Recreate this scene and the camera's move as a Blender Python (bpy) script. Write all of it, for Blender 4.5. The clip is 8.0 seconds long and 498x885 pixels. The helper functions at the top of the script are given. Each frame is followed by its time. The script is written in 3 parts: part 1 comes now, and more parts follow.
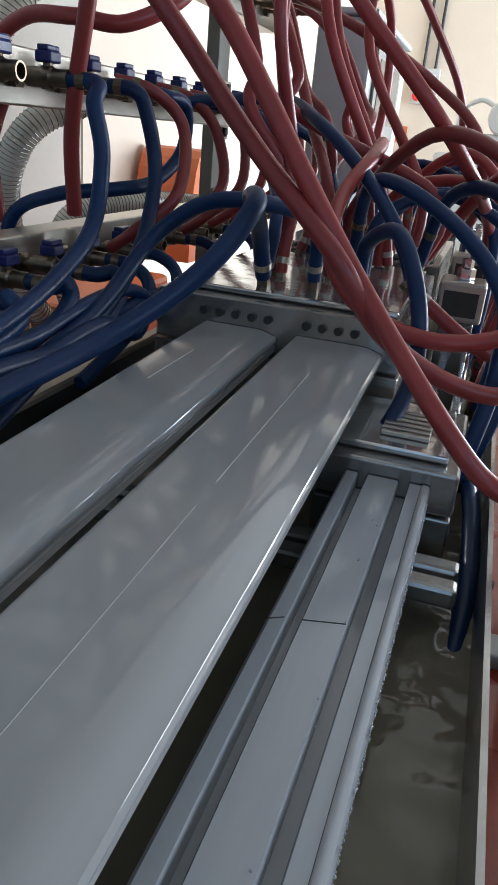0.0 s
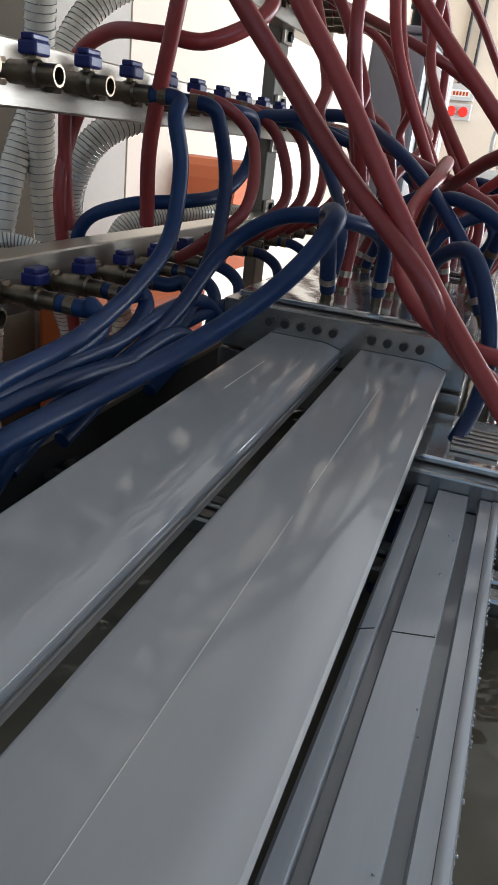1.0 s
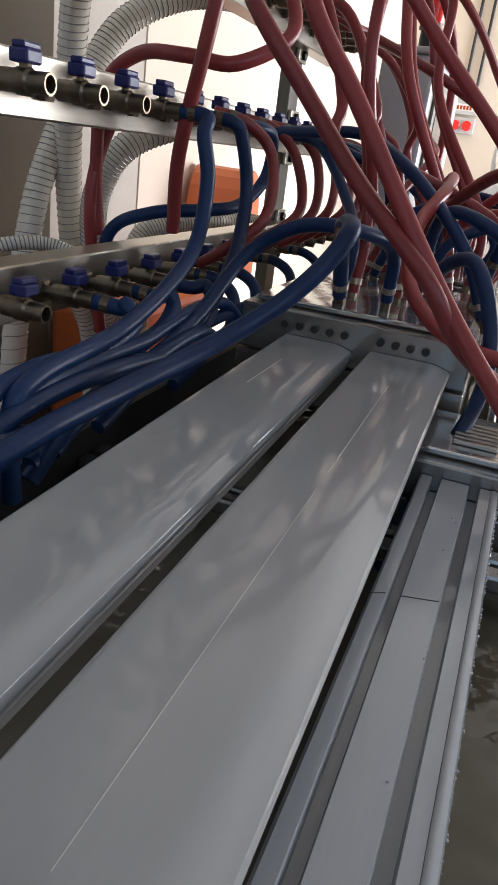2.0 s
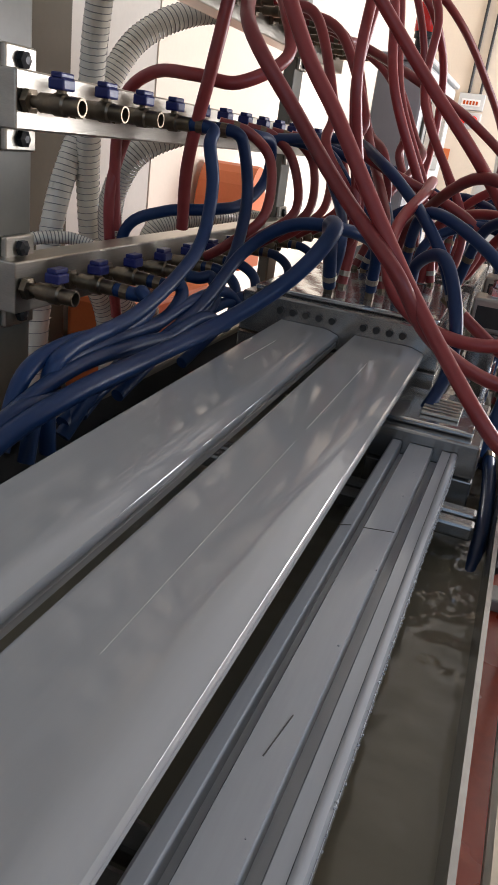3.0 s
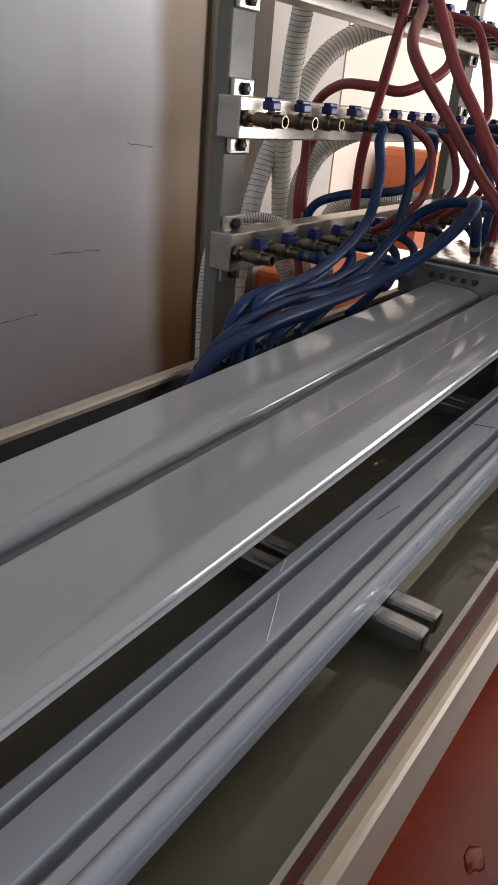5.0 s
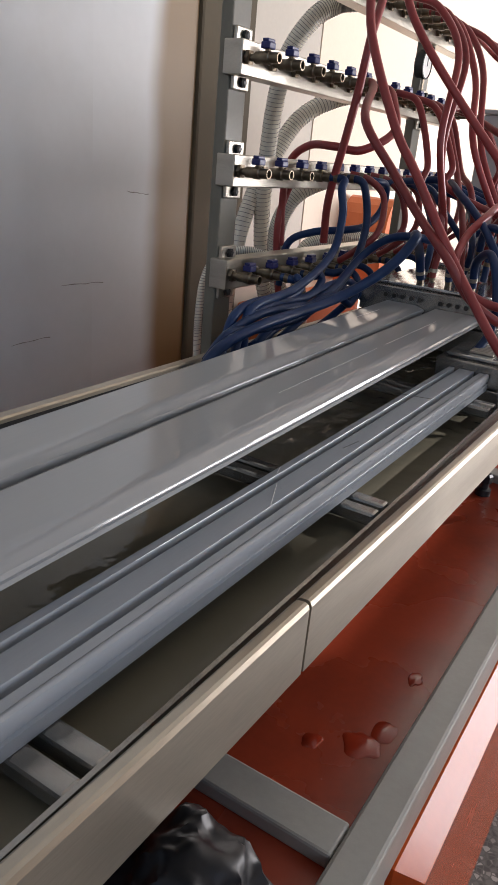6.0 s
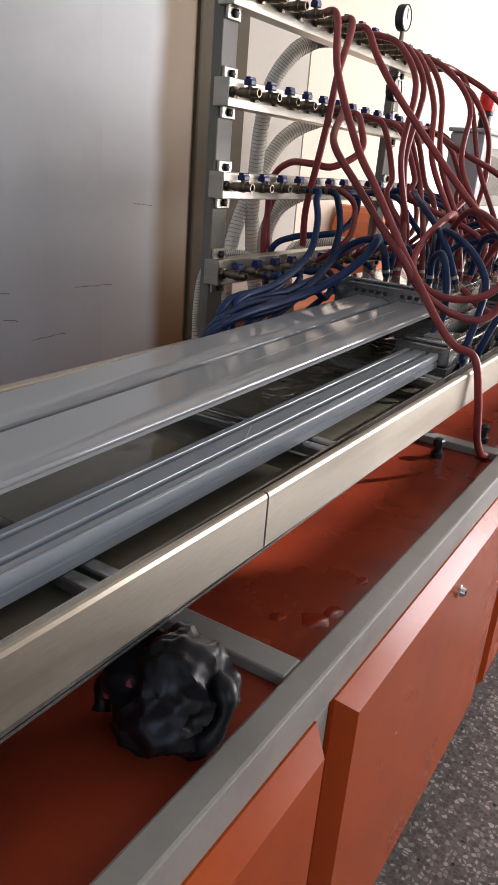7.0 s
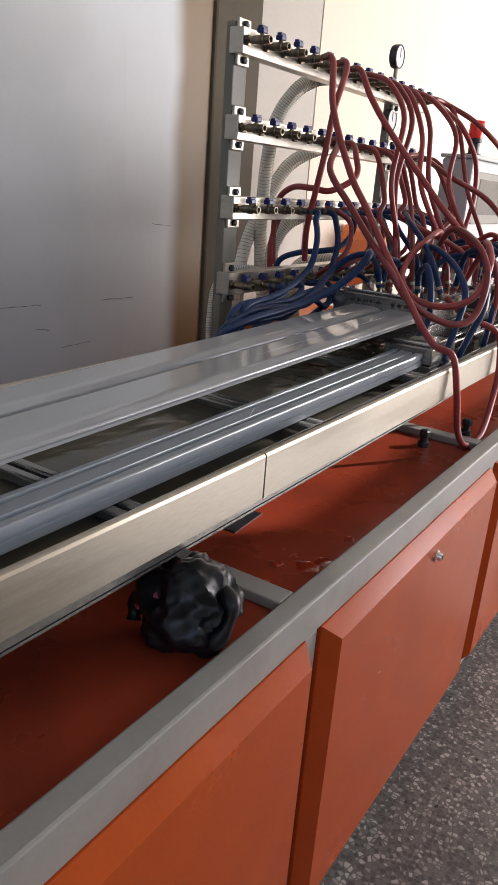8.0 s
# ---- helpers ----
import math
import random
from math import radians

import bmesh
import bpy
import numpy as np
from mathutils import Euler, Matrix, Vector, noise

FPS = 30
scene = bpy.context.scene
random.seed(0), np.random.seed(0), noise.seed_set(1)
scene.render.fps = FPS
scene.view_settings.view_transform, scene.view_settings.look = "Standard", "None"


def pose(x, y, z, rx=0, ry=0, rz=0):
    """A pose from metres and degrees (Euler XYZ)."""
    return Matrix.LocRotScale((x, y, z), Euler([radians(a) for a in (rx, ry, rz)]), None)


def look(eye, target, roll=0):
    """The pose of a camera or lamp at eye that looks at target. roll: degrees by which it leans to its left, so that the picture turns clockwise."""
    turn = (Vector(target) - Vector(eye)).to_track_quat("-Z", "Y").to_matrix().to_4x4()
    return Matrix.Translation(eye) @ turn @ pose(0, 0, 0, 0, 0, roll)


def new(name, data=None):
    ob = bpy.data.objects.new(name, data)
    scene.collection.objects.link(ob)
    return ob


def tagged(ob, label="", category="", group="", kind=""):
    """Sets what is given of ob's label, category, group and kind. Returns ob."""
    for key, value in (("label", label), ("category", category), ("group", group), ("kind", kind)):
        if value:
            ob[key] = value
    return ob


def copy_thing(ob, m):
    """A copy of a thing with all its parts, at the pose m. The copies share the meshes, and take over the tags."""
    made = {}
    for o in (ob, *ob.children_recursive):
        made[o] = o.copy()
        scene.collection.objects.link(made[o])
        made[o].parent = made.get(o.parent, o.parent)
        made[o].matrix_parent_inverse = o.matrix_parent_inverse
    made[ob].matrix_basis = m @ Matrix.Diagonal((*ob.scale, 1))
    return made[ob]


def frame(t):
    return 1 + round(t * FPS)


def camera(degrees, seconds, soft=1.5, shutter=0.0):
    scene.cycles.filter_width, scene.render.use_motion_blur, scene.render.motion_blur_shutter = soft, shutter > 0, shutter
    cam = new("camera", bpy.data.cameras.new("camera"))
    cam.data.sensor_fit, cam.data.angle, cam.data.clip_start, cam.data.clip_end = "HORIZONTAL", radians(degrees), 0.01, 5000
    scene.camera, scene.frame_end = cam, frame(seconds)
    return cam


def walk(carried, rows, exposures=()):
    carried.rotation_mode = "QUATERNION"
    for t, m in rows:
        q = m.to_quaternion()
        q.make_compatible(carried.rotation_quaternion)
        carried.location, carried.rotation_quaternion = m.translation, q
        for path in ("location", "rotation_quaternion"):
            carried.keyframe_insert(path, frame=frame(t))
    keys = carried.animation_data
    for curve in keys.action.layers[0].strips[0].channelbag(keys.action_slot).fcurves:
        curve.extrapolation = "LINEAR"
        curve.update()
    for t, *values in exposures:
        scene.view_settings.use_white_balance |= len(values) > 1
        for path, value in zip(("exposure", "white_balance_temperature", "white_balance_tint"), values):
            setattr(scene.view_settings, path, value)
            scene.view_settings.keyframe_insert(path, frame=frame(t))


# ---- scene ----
cam = camera(38.1, 8.0)
PATH = [
    (0, (0.081, 0.481, 1.217), (-0.425, 2.247, 0.427), 5.5),
    (0.5, (0.051, 0.477, 1.221), (-0.472, 2.247, 0.45), 6.0),
    (1, (0.037, 0.456, 1.218), (-0.521, 2.215, 0.445), 6.7),
    (1.5, (0.035, 0.427, 1.221), (-0.527, 2.19, 0.461), 7.4),
    (2, (0.038, 0.393, 1.222), (-0.521, 2.159, 0.469), 7.7),
    (3.3, (0.101, 0.244, 1.247), (-0.487, 1.985, 0.459), 8.5),
    (3.5, (0.103, 0.222, 1.244), (-0.531, 1.944, 0.448), 8.3),
    (4, (0.114, 0.175, 1.247), (-0.588, 1.853, 0.416), 8.2),
    (4.5, (0.141, 0.121, 1.246), (-0.713, 1.712, 0.386), 7.7),
    (4.7, (0.173, 0.085, 1.256), (-0.743, 1.63, 0.375), 6.3),
    (5.8, (0.349, -0.166, 1.286), (-0.675, 1.381, 0.54), 5.5),
    (6, (0.363, -0.232, 1.278), (-0.584, 1.367, 0.538), 5.3),
    (6.4, (0.407, -0.343, 1.275), (-0.485, 1.273, 0.505), 6.3),
    (6.5, (0.422, -0.369, 1.28), (-0.462, 1.252, 0.511), 6.7),
    (7, (0.532, -0.434, 1.295), (-0.433, 1.164, 0.577), 4.7),
    (7.5, (0.664, -0.524, 1.313), (-0.327, 1.036, 0.547), 3.6),
    (8, (0.665, -0.61, 1.306), (-0.344, 0.98, 0.633), 4.3),
]
walk(cam, [(t, look(eye, target, roll)) for t, eye, target, roll in PATH],
     [(0, -0.03, 5330, 6), (2, -0.03, 5800, 12), (3.5, -0.02, 5950, 14), (8, -0.02, 6080, 15)])

# ---- light ----
world = bpy.data.worlds.new("sky")
scene.world = world
world.use_nodes = True
wn = world.node_tree
sky = wn.nodes.new("ShaderNodeTexSky")
sky.sky_type, sky.sun_disc = "NISHITA", False
sky.sun_elevation, sky.sun_rotation = radians(27.0), radians(39)
wn.links.new(sky.outputs[0], wn.nodes["Background"].inputs[0])
wn.nodes["Background"].inputs[1].default_value = 0.12

sun = new("sun", bpy.data.lights.new("sun", "SUN"))
sun.data.energy, sun.data.angle, sun.data.color = 5.0, radians(0.5), (1.0, 0.95, 0.88)
SUN_FROM = Vector((0.60, 0.75, 0.49)).normalized()
sun.matrix_world = look(SUN_FROM * 30, (0, 0, 0))


def fill_light(name, eye, target, w, h, power, colour):
    lamp = new(name, bpy.data.lights.new(name, "AREA"))
    lamp.data.shape, lamp.data.size, lamp.data.size_y = "RECTANGLE", w, h
    lamp.data.energy, lamp.data.color = power, colour
    lamp.matrix_world = look(eye, target)
    return lamp


# area lamps added as daylight in wall openings out of view
fill_light("added_daylight", (3.38, 4.0, 1.4), (0, 3.8, 1.35), 2.0, 1.0, 105, (1.0, 0.97, 0.93))
fill_light("added_daylight", (3.38, 6.3, 1.6), (0, 5.2, 1.5), 2.2, 2.0, 260, (1.0, 0.97, 0.93))
fill_light("added_daylight", (3.38, -1.4, 2.6), (0, -1.4, 2.2), 2.6, 1.4, 26, (0.62, 0.80, 1.0))
fill_light("added_daylight", (0.9, -3.98, 2.4), (0.9, 0, 2.0), 2.6, 1.6, 8, (0.62, 0.80, 1.0))

# ---- materials ----


def material(name, colour, rough=0.5, metal=0.0, vary=0.12, scale=8.0, fine=90.0, bump=0.1, rough_vary=0.1,
             stretch=(1, 1, 1), dirt=None, dirt_amount=0.0, dirt_scale=3.0, coat=0.0, object_vary=0.0):
    m = bpy.data.materials.new(name)
    m.use_nodes = True
    nt = m.node_tree
    n, l = nt.nodes, nt.links
    b = n["Principled BSDF"]
    co = n.new("ShaderNodeTexCoord")
    mp = n.new("ShaderNodeMapping")
    mp.inputs["Scale"].default_value = stretch
    l.new(co.outputs["Object"], mp.inputs[0])

    def tex(s, detail=5.0):
        t = n.new("ShaderNodeTexNoise")
        t.inputs["Scale"].default_value, t.inputs["Detail"].default_value = s, detail
        l.new(mp.outputs[0], t.inputs[0])
        return t

    big, small = tex(scale), tex(fine, 3.0)
    c = np.array(colour)
    ramp = n.new("ShaderNodeValToRGB")
    ramp.color_ramp.elements[0].position, ramp.color_ramp.elements[1].position = 0.3, 0.7
    ramp.color_ramp.elements[0].color = (*(c * (1 - vary)), 1)
    ramp.color_ramp.elements[1].color = (*np.minimum(c * (1 + vary), 1.0), 1)
    mix = n.new("ShaderNodeMix")
    mix.inputs[0].default_value = 0.35
    l.new(big.outputs[0], mix.inputs[2])
    l.new(small.outputs[0], mix.inputs[3])
    l.new(mix.outputs[0], ramp.inputs[0])
    out = ramp.outputs[0]
    if dirt is not None:
        d = tex(dirt_scale, 8.0)
        dr = n.new("ShaderNodeValToRGB")
        dr.color_ramp.elements[0].position, dr.color_ramp.elements[1].position = 0.5, 0.72
        dr.color_ramp.elements[1].color = (dirt_amount,) * 3 + (1,)
        l.new(d.outputs[0], dr.inputs[0])
        dm = n.new("ShaderNodeMix")
        dm.data_type = "RGBA"
        dm.inputs[7].default_value = (*dirt, 1)
        l.new(dr.outputs[0], dm.inputs[0])
        l.new(out, dm.inputs[6])
        out = dm.outputs[2]
    if object_vary:
        info = n.new("ShaderNodeObjectInfo")
        hsv = n.new("ShaderNodeHueSaturation")
        mr = n.new("ShaderNodeMapRange")
        mr.inputs[3].default_value, mr.inputs[4].default_value = 1 - object_vary, 1 + object_vary
        l.new(info.outputs["Random"], mr.inputs[0])
        l.new(mr.outputs[0], hsv.inputs["Value"])
        l.new(out, hsv.inputs["Color"])
        out = hsv.outputs[0]
    l.new(out, b.inputs["Base Color"])
    rr = n.new("ShaderNodeMapRange")
    rr.inputs[3].default_value, rr.inputs[4].default_value = max(0.02, rough - rough_vary), min(1, rough + rough_vary)
    l.new(big.outputs[0], rr.inputs[0])
    l.new(rr.outputs[0], b.inputs["Roughness"])
    b.inputs["Metallic"].default_value = metal
    b.inputs["Coat Weight"].default_value = coat
    if bump:
        bp = n.new("ShaderNodeBump")
        bp.inputs["Strength"].default_value, bp.inputs["Distance"].default_value = bump, 0.002
        l.new(small.outputs[0], bp.inputs["Height"])
        l.new(bp.outputs[0], b.inputs["Normal"])
    return m


BOARD = material("white_pvc", (0.315, 0.322, 0.325), 0.085, vary=0.03, scale=3, fine=40, bump=0.015, rough_vary=0.05, stretch=(6, 0.4, 1))
PROFILE = material("wet_grey_pvc", (0.36, 0.38, 0.40), 0.12, vary=0.05, scale=4, fine=60, bump=0.03, stretch=(6, 0.4, 1))
STEEL = material("stainless_steel", (0.47, 0.44, 0.38), 0.34, 1.0, vary=0.14, scale=6, fine=200, bump=0.06, stretch=(1, 0.25, 4), dirt=(0.16, 0.12, 0.08), dirt_amount=0.7, dirt_scale=5)
TANK_STEEL = material("dull_tank_steel", (0.44, 0.395, 0.32), 0.32, 0.72, vary=0.14, scale=5, fine=160, bump=0.06, stretch=(1, 0.3, 3), dirt=(0.2, 0.15, 0.09), dirt_amount=0.5, dirt_scale=6)
BLOCK = material("wet_tool_steel", (0.31, 0.30, 0.28), 0.22, 0.75, vary=0.15, scale=12, fine=150, bump=0.08, dirt=(0.14, 0.11, 0.08), dirt_amount=0.5, dirt_scale=9)
WET = material("wet_steel_plate", (0.55, 0.55, 0.53), 0.10, 0.75, vary=0.2, scale=14, fine=30, bump=0.25, rough_vary=0.09, dirt=(0.2, 0.17, 0.13), dirt_amount=0.5, dirt_scale=12)
DARK = material("dark_cavity", (0.03, 0.028, 0.025), 0.6, vary=0.3, scale=10)
BRASS = material("dull_brass_fitting", (0.20, 0.16, 0.11), 0.35, 0.9, vary=0.25, scale=40, fine=200, bump=0.08, dirt=(0.1, 0.08, 0.06), dirt_amount=0.6, dirt_scale=30)
BLUE_CAP = material("blue_plastic_handle", (0.009, 0.014, 0.11), 0.4, vary=0.15, scale=50)
BLACK = material("black_rubber", (0.015, 0.015, 0.016), 0.45, vary=0.3, scale=20, bump=0.1)
RED_HOSE = material("red_rubber_hose", (0.25, 0.036, 0.034), 0.36, vary=0.15, scale=12, fine=120, bump=0.05, object_vary=0.18)
BLUE_HOSE = material("blue_rubber_hose", (0.009, 0.029, 0.092), 0.38, vary=0.15, scale=12, fine=120, bump=0.05, object_vary=0.18)
BLUE_HOSE.node_tree.nodes["Principled BSDF"].inputs["Specular IOR Level"].default_value = 0.32
RED_PAINT = material("orange_red_paint", (0.44, 0.070, 0.009), 0.24, vary=0.08, scale=5, fine=120, bump=0.04, dirt=(0.26, 0.035, 0.012), dirt_amount=0.25, dirt_scale=4)
RED_PAINT.node_tree.nodes["Principled BSDF"].inputs["Specular IOR Level"].default_value = 0.22
TRAY_PAINT = material("grimy_red_paint", (0.30, 0.045, 0.018), 0.28, vary=0.14, scale=4, fine=90, bump=0.04, dirt=(0.13, 0.030, 0.018), dirt_amount=0.7, dirt_scale=5)
GREY_PAINT = material("grey_frame_paint", (0.30, 0.29, 0.26), 0.42, vary=0.08, scale=8, fine=140, bump=0.08, dirt=(0.17, 0.15, 0.13), dirt_amount=0.5, dirt_scale=7)
POST_PAINT = material("grey_post_paint", (0.17, 0.16, 0.125), 0.46, vary=0.08, scale=8, fine=120, bump=0.06)
WALL = material("off_white_wall_paint", (0.58, 0.60, 0.61), 0.5, vary=0.03, scale=2, fine=30, bump=0.03, dirt=(0.42, 0.41, 0.39), dirt_amount=0.35, dirt_scale=1.6)
OLIVE = material("olive_column_paint", (0.085, 0.068, 0.043), 0.85, vary=0.08, scale=4, fine=60, bump=0.04)
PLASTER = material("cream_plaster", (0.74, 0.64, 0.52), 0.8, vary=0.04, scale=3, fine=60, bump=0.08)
# darker copy of the cream plaster, the dimmer light put into its colour
SHADED_PLASTER = material("shaded_grey_beige_plaster", (0.50, 0.46, 0.40), 0.8, vary=0.05, scale=3, fine=60, bump=0.08)
CEILING = material("white_ceiling_paint", (0.7, 0.69, 0.66), 0.9, vary=0.03, scale=2, bump=0.03)
DUCT = material("clear_wire_duct_plastic", (0.82, 0.77, 0.65), 0.22, 0.0, vary=0.08, scale=20, bump=0.03)
WIRE = material("galvanised_wire", (0.25, 0.24, 0.22), 0.35, 0.9, vary=0.1)
BAG = material("black_plastic_bag", (0.007, 0.007, 0.009), 0.40, vary=0.3, scale=20, fine=60, bump=0.08)
BAG.node_tree.nodes["Principled BSDF"].inputs["Specular IOR Level"].default_value = 0.35
CABINET = material("light_grey_cabinet_paint", (0.55, 0.56, 0.55), 0.35, vary=0.04, scale=4)
ORANGE = material("plain_orange_paint", (0.60, 0.15, 0.04), 0.45, vary=0.06, scale=4)
GLASS_DARK = material("dark_screen", (0.06, 0.07, 0.08), 0.12, vary=0.1)
RED_LAMP = material("red_beacon_plastic", (0.85, 0.03, 0.02), 0.25, vary=0.05)
DROP = material("water_drop", (0.30, 0.32, 0.34), 0.03, vary=0.02)
WHITE_FACE = material("white_dial", (0.8, 0.8, 0.78), 0.3, vary=0.02)
SCUFF = material("dark_scuff", (0.22, 0.21, 0.20), 0.7, vary=0.3, scale=30)
PALE = material("pale_score", (0.68, 0.67, 0.65), 0.3, vary=0.05)
PUDDLE = material("wet_red_film", (0.27, 0.028, 0.010), 0.10, vary=0.1)
PINK = material("pink_cloth", (0.35, 0.07, 0.10), 0.7, vary=0.2, scale=40)
CHROME = material("chrome", (0.75, 0.75, 0.75), 0.12, 1.0, vary=0.05)


def water_material():
    m = bpy.data.materials.new("murky_cooling_water")
    m.use_nodes = True
    n, l = m.node_tree.nodes, m.node_tree.links
    b = n["Principled BSDF"]
    b.inputs["Base Color"].default_value = (0.055, 0.05, 0.035, 1)
    b.inputs["Roughness"].default_value = 0.04
    b.inputs["IOR"].default_value = 1.33
    co = n.new("ShaderNodeTexCoord")
    t = n.new("ShaderNodeTexNoise")
    t.inputs["Scale"].default_value, t.inputs["Detail"].default_value = 16.0, 3.0
    t2 = n.new("ShaderNodeTexNoise")
    t2.inputs["Scale"].default_value, t2.inputs["Detail"].default_value = 3.0, 4.0
    r = n.new("ShaderNodeValToRGB")
    r.color_ramp.elements[0].color, r.color_ramp.elements[1].color = (0.11, 0.098, 0.068, 1), (0.24, 0.22, 0.165, 1)
    bp = n.new("ShaderNodeBump")
    bp.inputs["Strength"].default_value, bp.inputs["Distance"].default_value = 0.35, 0.006
    l.new(co.outputs["Object"], t.inputs[0])
    l.new(co.outputs["Object"], t2.inputs[0])
    l.new(t2.outputs[0], r.inputs[0])
    l.new(r.outputs[0], b.inputs["Base Color"])
    l.new(t.outputs[0], bp.inputs["Height"])
    l.new(bp.outputs[0], b.inputs["Normal"])
    return m


WATER = water_material()


def terrazzo_material():
    m = bpy.data.materials.new("terrazzo")
    m.use_nodes = True
    n, l = m.node_tree.nodes, m.node_tree.links
    b = n["Principled BSDF"]
    co = n.new("ShaderNodeTexCoord")
    v = n.new("ShaderNodeTexVoronoi")
    v.inputs["Scale"].default_value = 95
    edge = n.new("ShaderNodeTexVoronoi")
    edge.feature = "DISTANCE_TO_EDGE"
    edge.inputs["Scale"].default_value = 95
    for x in (v, edge):
        l.new(co.outputs["Object"], x.inputs[0])
    r = n.new("ShaderNodeValToRGB")
    r.color_ramp.interpolation = "CONSTANT"
    for p, c in ((0.0, (0.07, 0.067, 0.064)), (0.35, (0.16, 0.152, 0.145)), (0.62, (0.29, 0.275, 0.255)), (0.85, (0.45, 0.43, 0.40))):
        e = r.color_ramp.elements.new(p)
        e.color = (*c, 1)
    sep = n.new("ShaderNodeSeparateColor")
    l.new(v.outputs["Color"], sep.inputs[0])
    l.new(sep.outputs[0], r.inputs[0])
    er = n.new("ShaderNodeValToRGB")
    er.color_ramp.elements[0].position, er.color_ramp.elements[1].position = 0.05, 0.16
    l.new(edge.outputs["Distance"], er.inputs[0])
    mx = n.new("ShaderNodeMix")
    mx.data_type = "RGBA"
    mx.inputs[6].default_value = (0.12, 0.114, 0.107, 1)
    l.new(er.outputs[0], mx.inputs[0])
    l.new(r.outputs[0], mx.inputs[7])
    dirt = n.new("ShaderNodeTexNoise")
    dirt.inputs["Scale"].default_value, dirt.inputs["Detail"].default_value = 2.5, 6
    l.new(co.outputs["Object"], dirt.inputs[0])
    dr = n.new("ShaderNodeMapRange")
    dr.inputs[1].default_value, dr.inputs[2].default_value = 0.3, 0.7
    dr.inputs[3].default_value, dr.inputs[4].default_value = 0.65, 1.1
    l.new(dirt.outputs[0], dr.inputs[0])
    mul = n.new("ShaderNodeMix")
    mul.data_type, mul.blend_type = "RGBA", "MULTIPLY"
    mul.inputs[0].default_value = 1.0
    l.new(mx.outputs[2], mul.inputs[6])
    l.new(dr.outputs[0], mul.inputs[7])
    l.new(mul.outputs[2], b.inputs["Base Color"])
    b.inputs["Roughness"].default_value = 0.45
    return m


TERRAZZO = terrazzo_material()


def shaded_paint():
    """White wall paint with tan shading put into its colour, a soft band along y."""
    m = material("tan_shaded_paint", (0.58, 0.60, 0.61), 0.5, vary=0.03, scale=2, fine=30, bump=0.03)
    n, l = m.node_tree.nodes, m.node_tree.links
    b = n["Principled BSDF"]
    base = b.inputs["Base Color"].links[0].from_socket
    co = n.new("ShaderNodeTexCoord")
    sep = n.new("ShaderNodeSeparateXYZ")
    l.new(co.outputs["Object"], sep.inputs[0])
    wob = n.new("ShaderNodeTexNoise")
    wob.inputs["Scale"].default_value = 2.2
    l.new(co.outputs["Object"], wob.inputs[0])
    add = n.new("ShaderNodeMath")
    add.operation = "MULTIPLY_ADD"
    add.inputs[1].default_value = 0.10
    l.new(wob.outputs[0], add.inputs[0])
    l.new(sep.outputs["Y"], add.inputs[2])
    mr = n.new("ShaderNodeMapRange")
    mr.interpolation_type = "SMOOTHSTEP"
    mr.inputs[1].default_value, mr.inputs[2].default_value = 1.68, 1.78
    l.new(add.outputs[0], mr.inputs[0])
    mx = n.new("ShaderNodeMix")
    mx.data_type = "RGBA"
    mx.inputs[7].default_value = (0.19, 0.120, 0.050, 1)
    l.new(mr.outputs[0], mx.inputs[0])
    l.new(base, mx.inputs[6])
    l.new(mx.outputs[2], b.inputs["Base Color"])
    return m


SHADED = shaded_paint()

# ---- mesh helpers ----


def link(name, bm, mat, parent=None, smooth=False):
    me = bpy.data.meshes.new(name)
    bmesh.ops.recalc_face_normals(bm, faces=bm.faces)
    if smooth:
        for e in bm.edges:
            e.smooth = len(e.link_faces) == 2 and e.calc_face_angle(0) < 0.7
    bm.to_mesh(me)
    bm.free()
    if smooth:
        for p in me.polygons:
            p.use_smooth = True
    me.materials.append(mat)
    ob = new(name, me)
    if parent is not None:
        ob.parent = parent
    return ob


def part(name, bm, mat, parent, label="", smooth=False):
    return tagged(link(name, bm, mat, parent, smooth), label)


def thing(name, at, label, category, group="", kind=""):
    ob = new(name)
    ob.location = at
    return tagged(ob, label, category, group, kind)


def box(x0, y0, z0, x1, y1, z1, bevel=0.0, bm=None, segments=2):
    bm = bm or bmesh.new()
    v = [bm.verts.new((x, y, z)) for x in (x0, x1) for y in (y0, y1) for z in (z0, z1)]
    faces = [bm.faces.new([v[i] for i in f]) for f in ((0, 1, 3, 2), (4, 6, 7, 5), (0, 4, 5, 1), (2, 3, 7, 6), (0, 2, 6, 4), (1, 5, 7, 3))]
    if bevel:
        edges = list({e for f in faces for e in f.edges})
        bmesh.ops.bevel(bm, geom=edges, offset=bevel, segments=segments, affect="EDGES", profile=0.5)
    return bm


def loft(rings, bm=None, closed=True, caps=True):
    bm = bm or bmesh.new()
    rows = [[bm.verts.new(p) for p in ring] for ring in rings]
    n = len(rows[0])
    for a, b in zip(rows, rows[1:]):
        for i in range(n if closed else n - 1):
            j = (i + 1) % n
            bm.faces.new((a[i], a[j], b[j], b[i]))
    if caps and closed:
        bm.faces.new(rows[0][::-1])
        bm.faces.new(rows[-1])
    return bm


def extrude_y(section, ys, shift=lambda y: (0, 0), bm=None):
    """A closed x-z section carried along y."""
    return loft([[(x + shift(y)[0], y, z + shift(y)[1]) for x, z in section] for y in ys], bm)


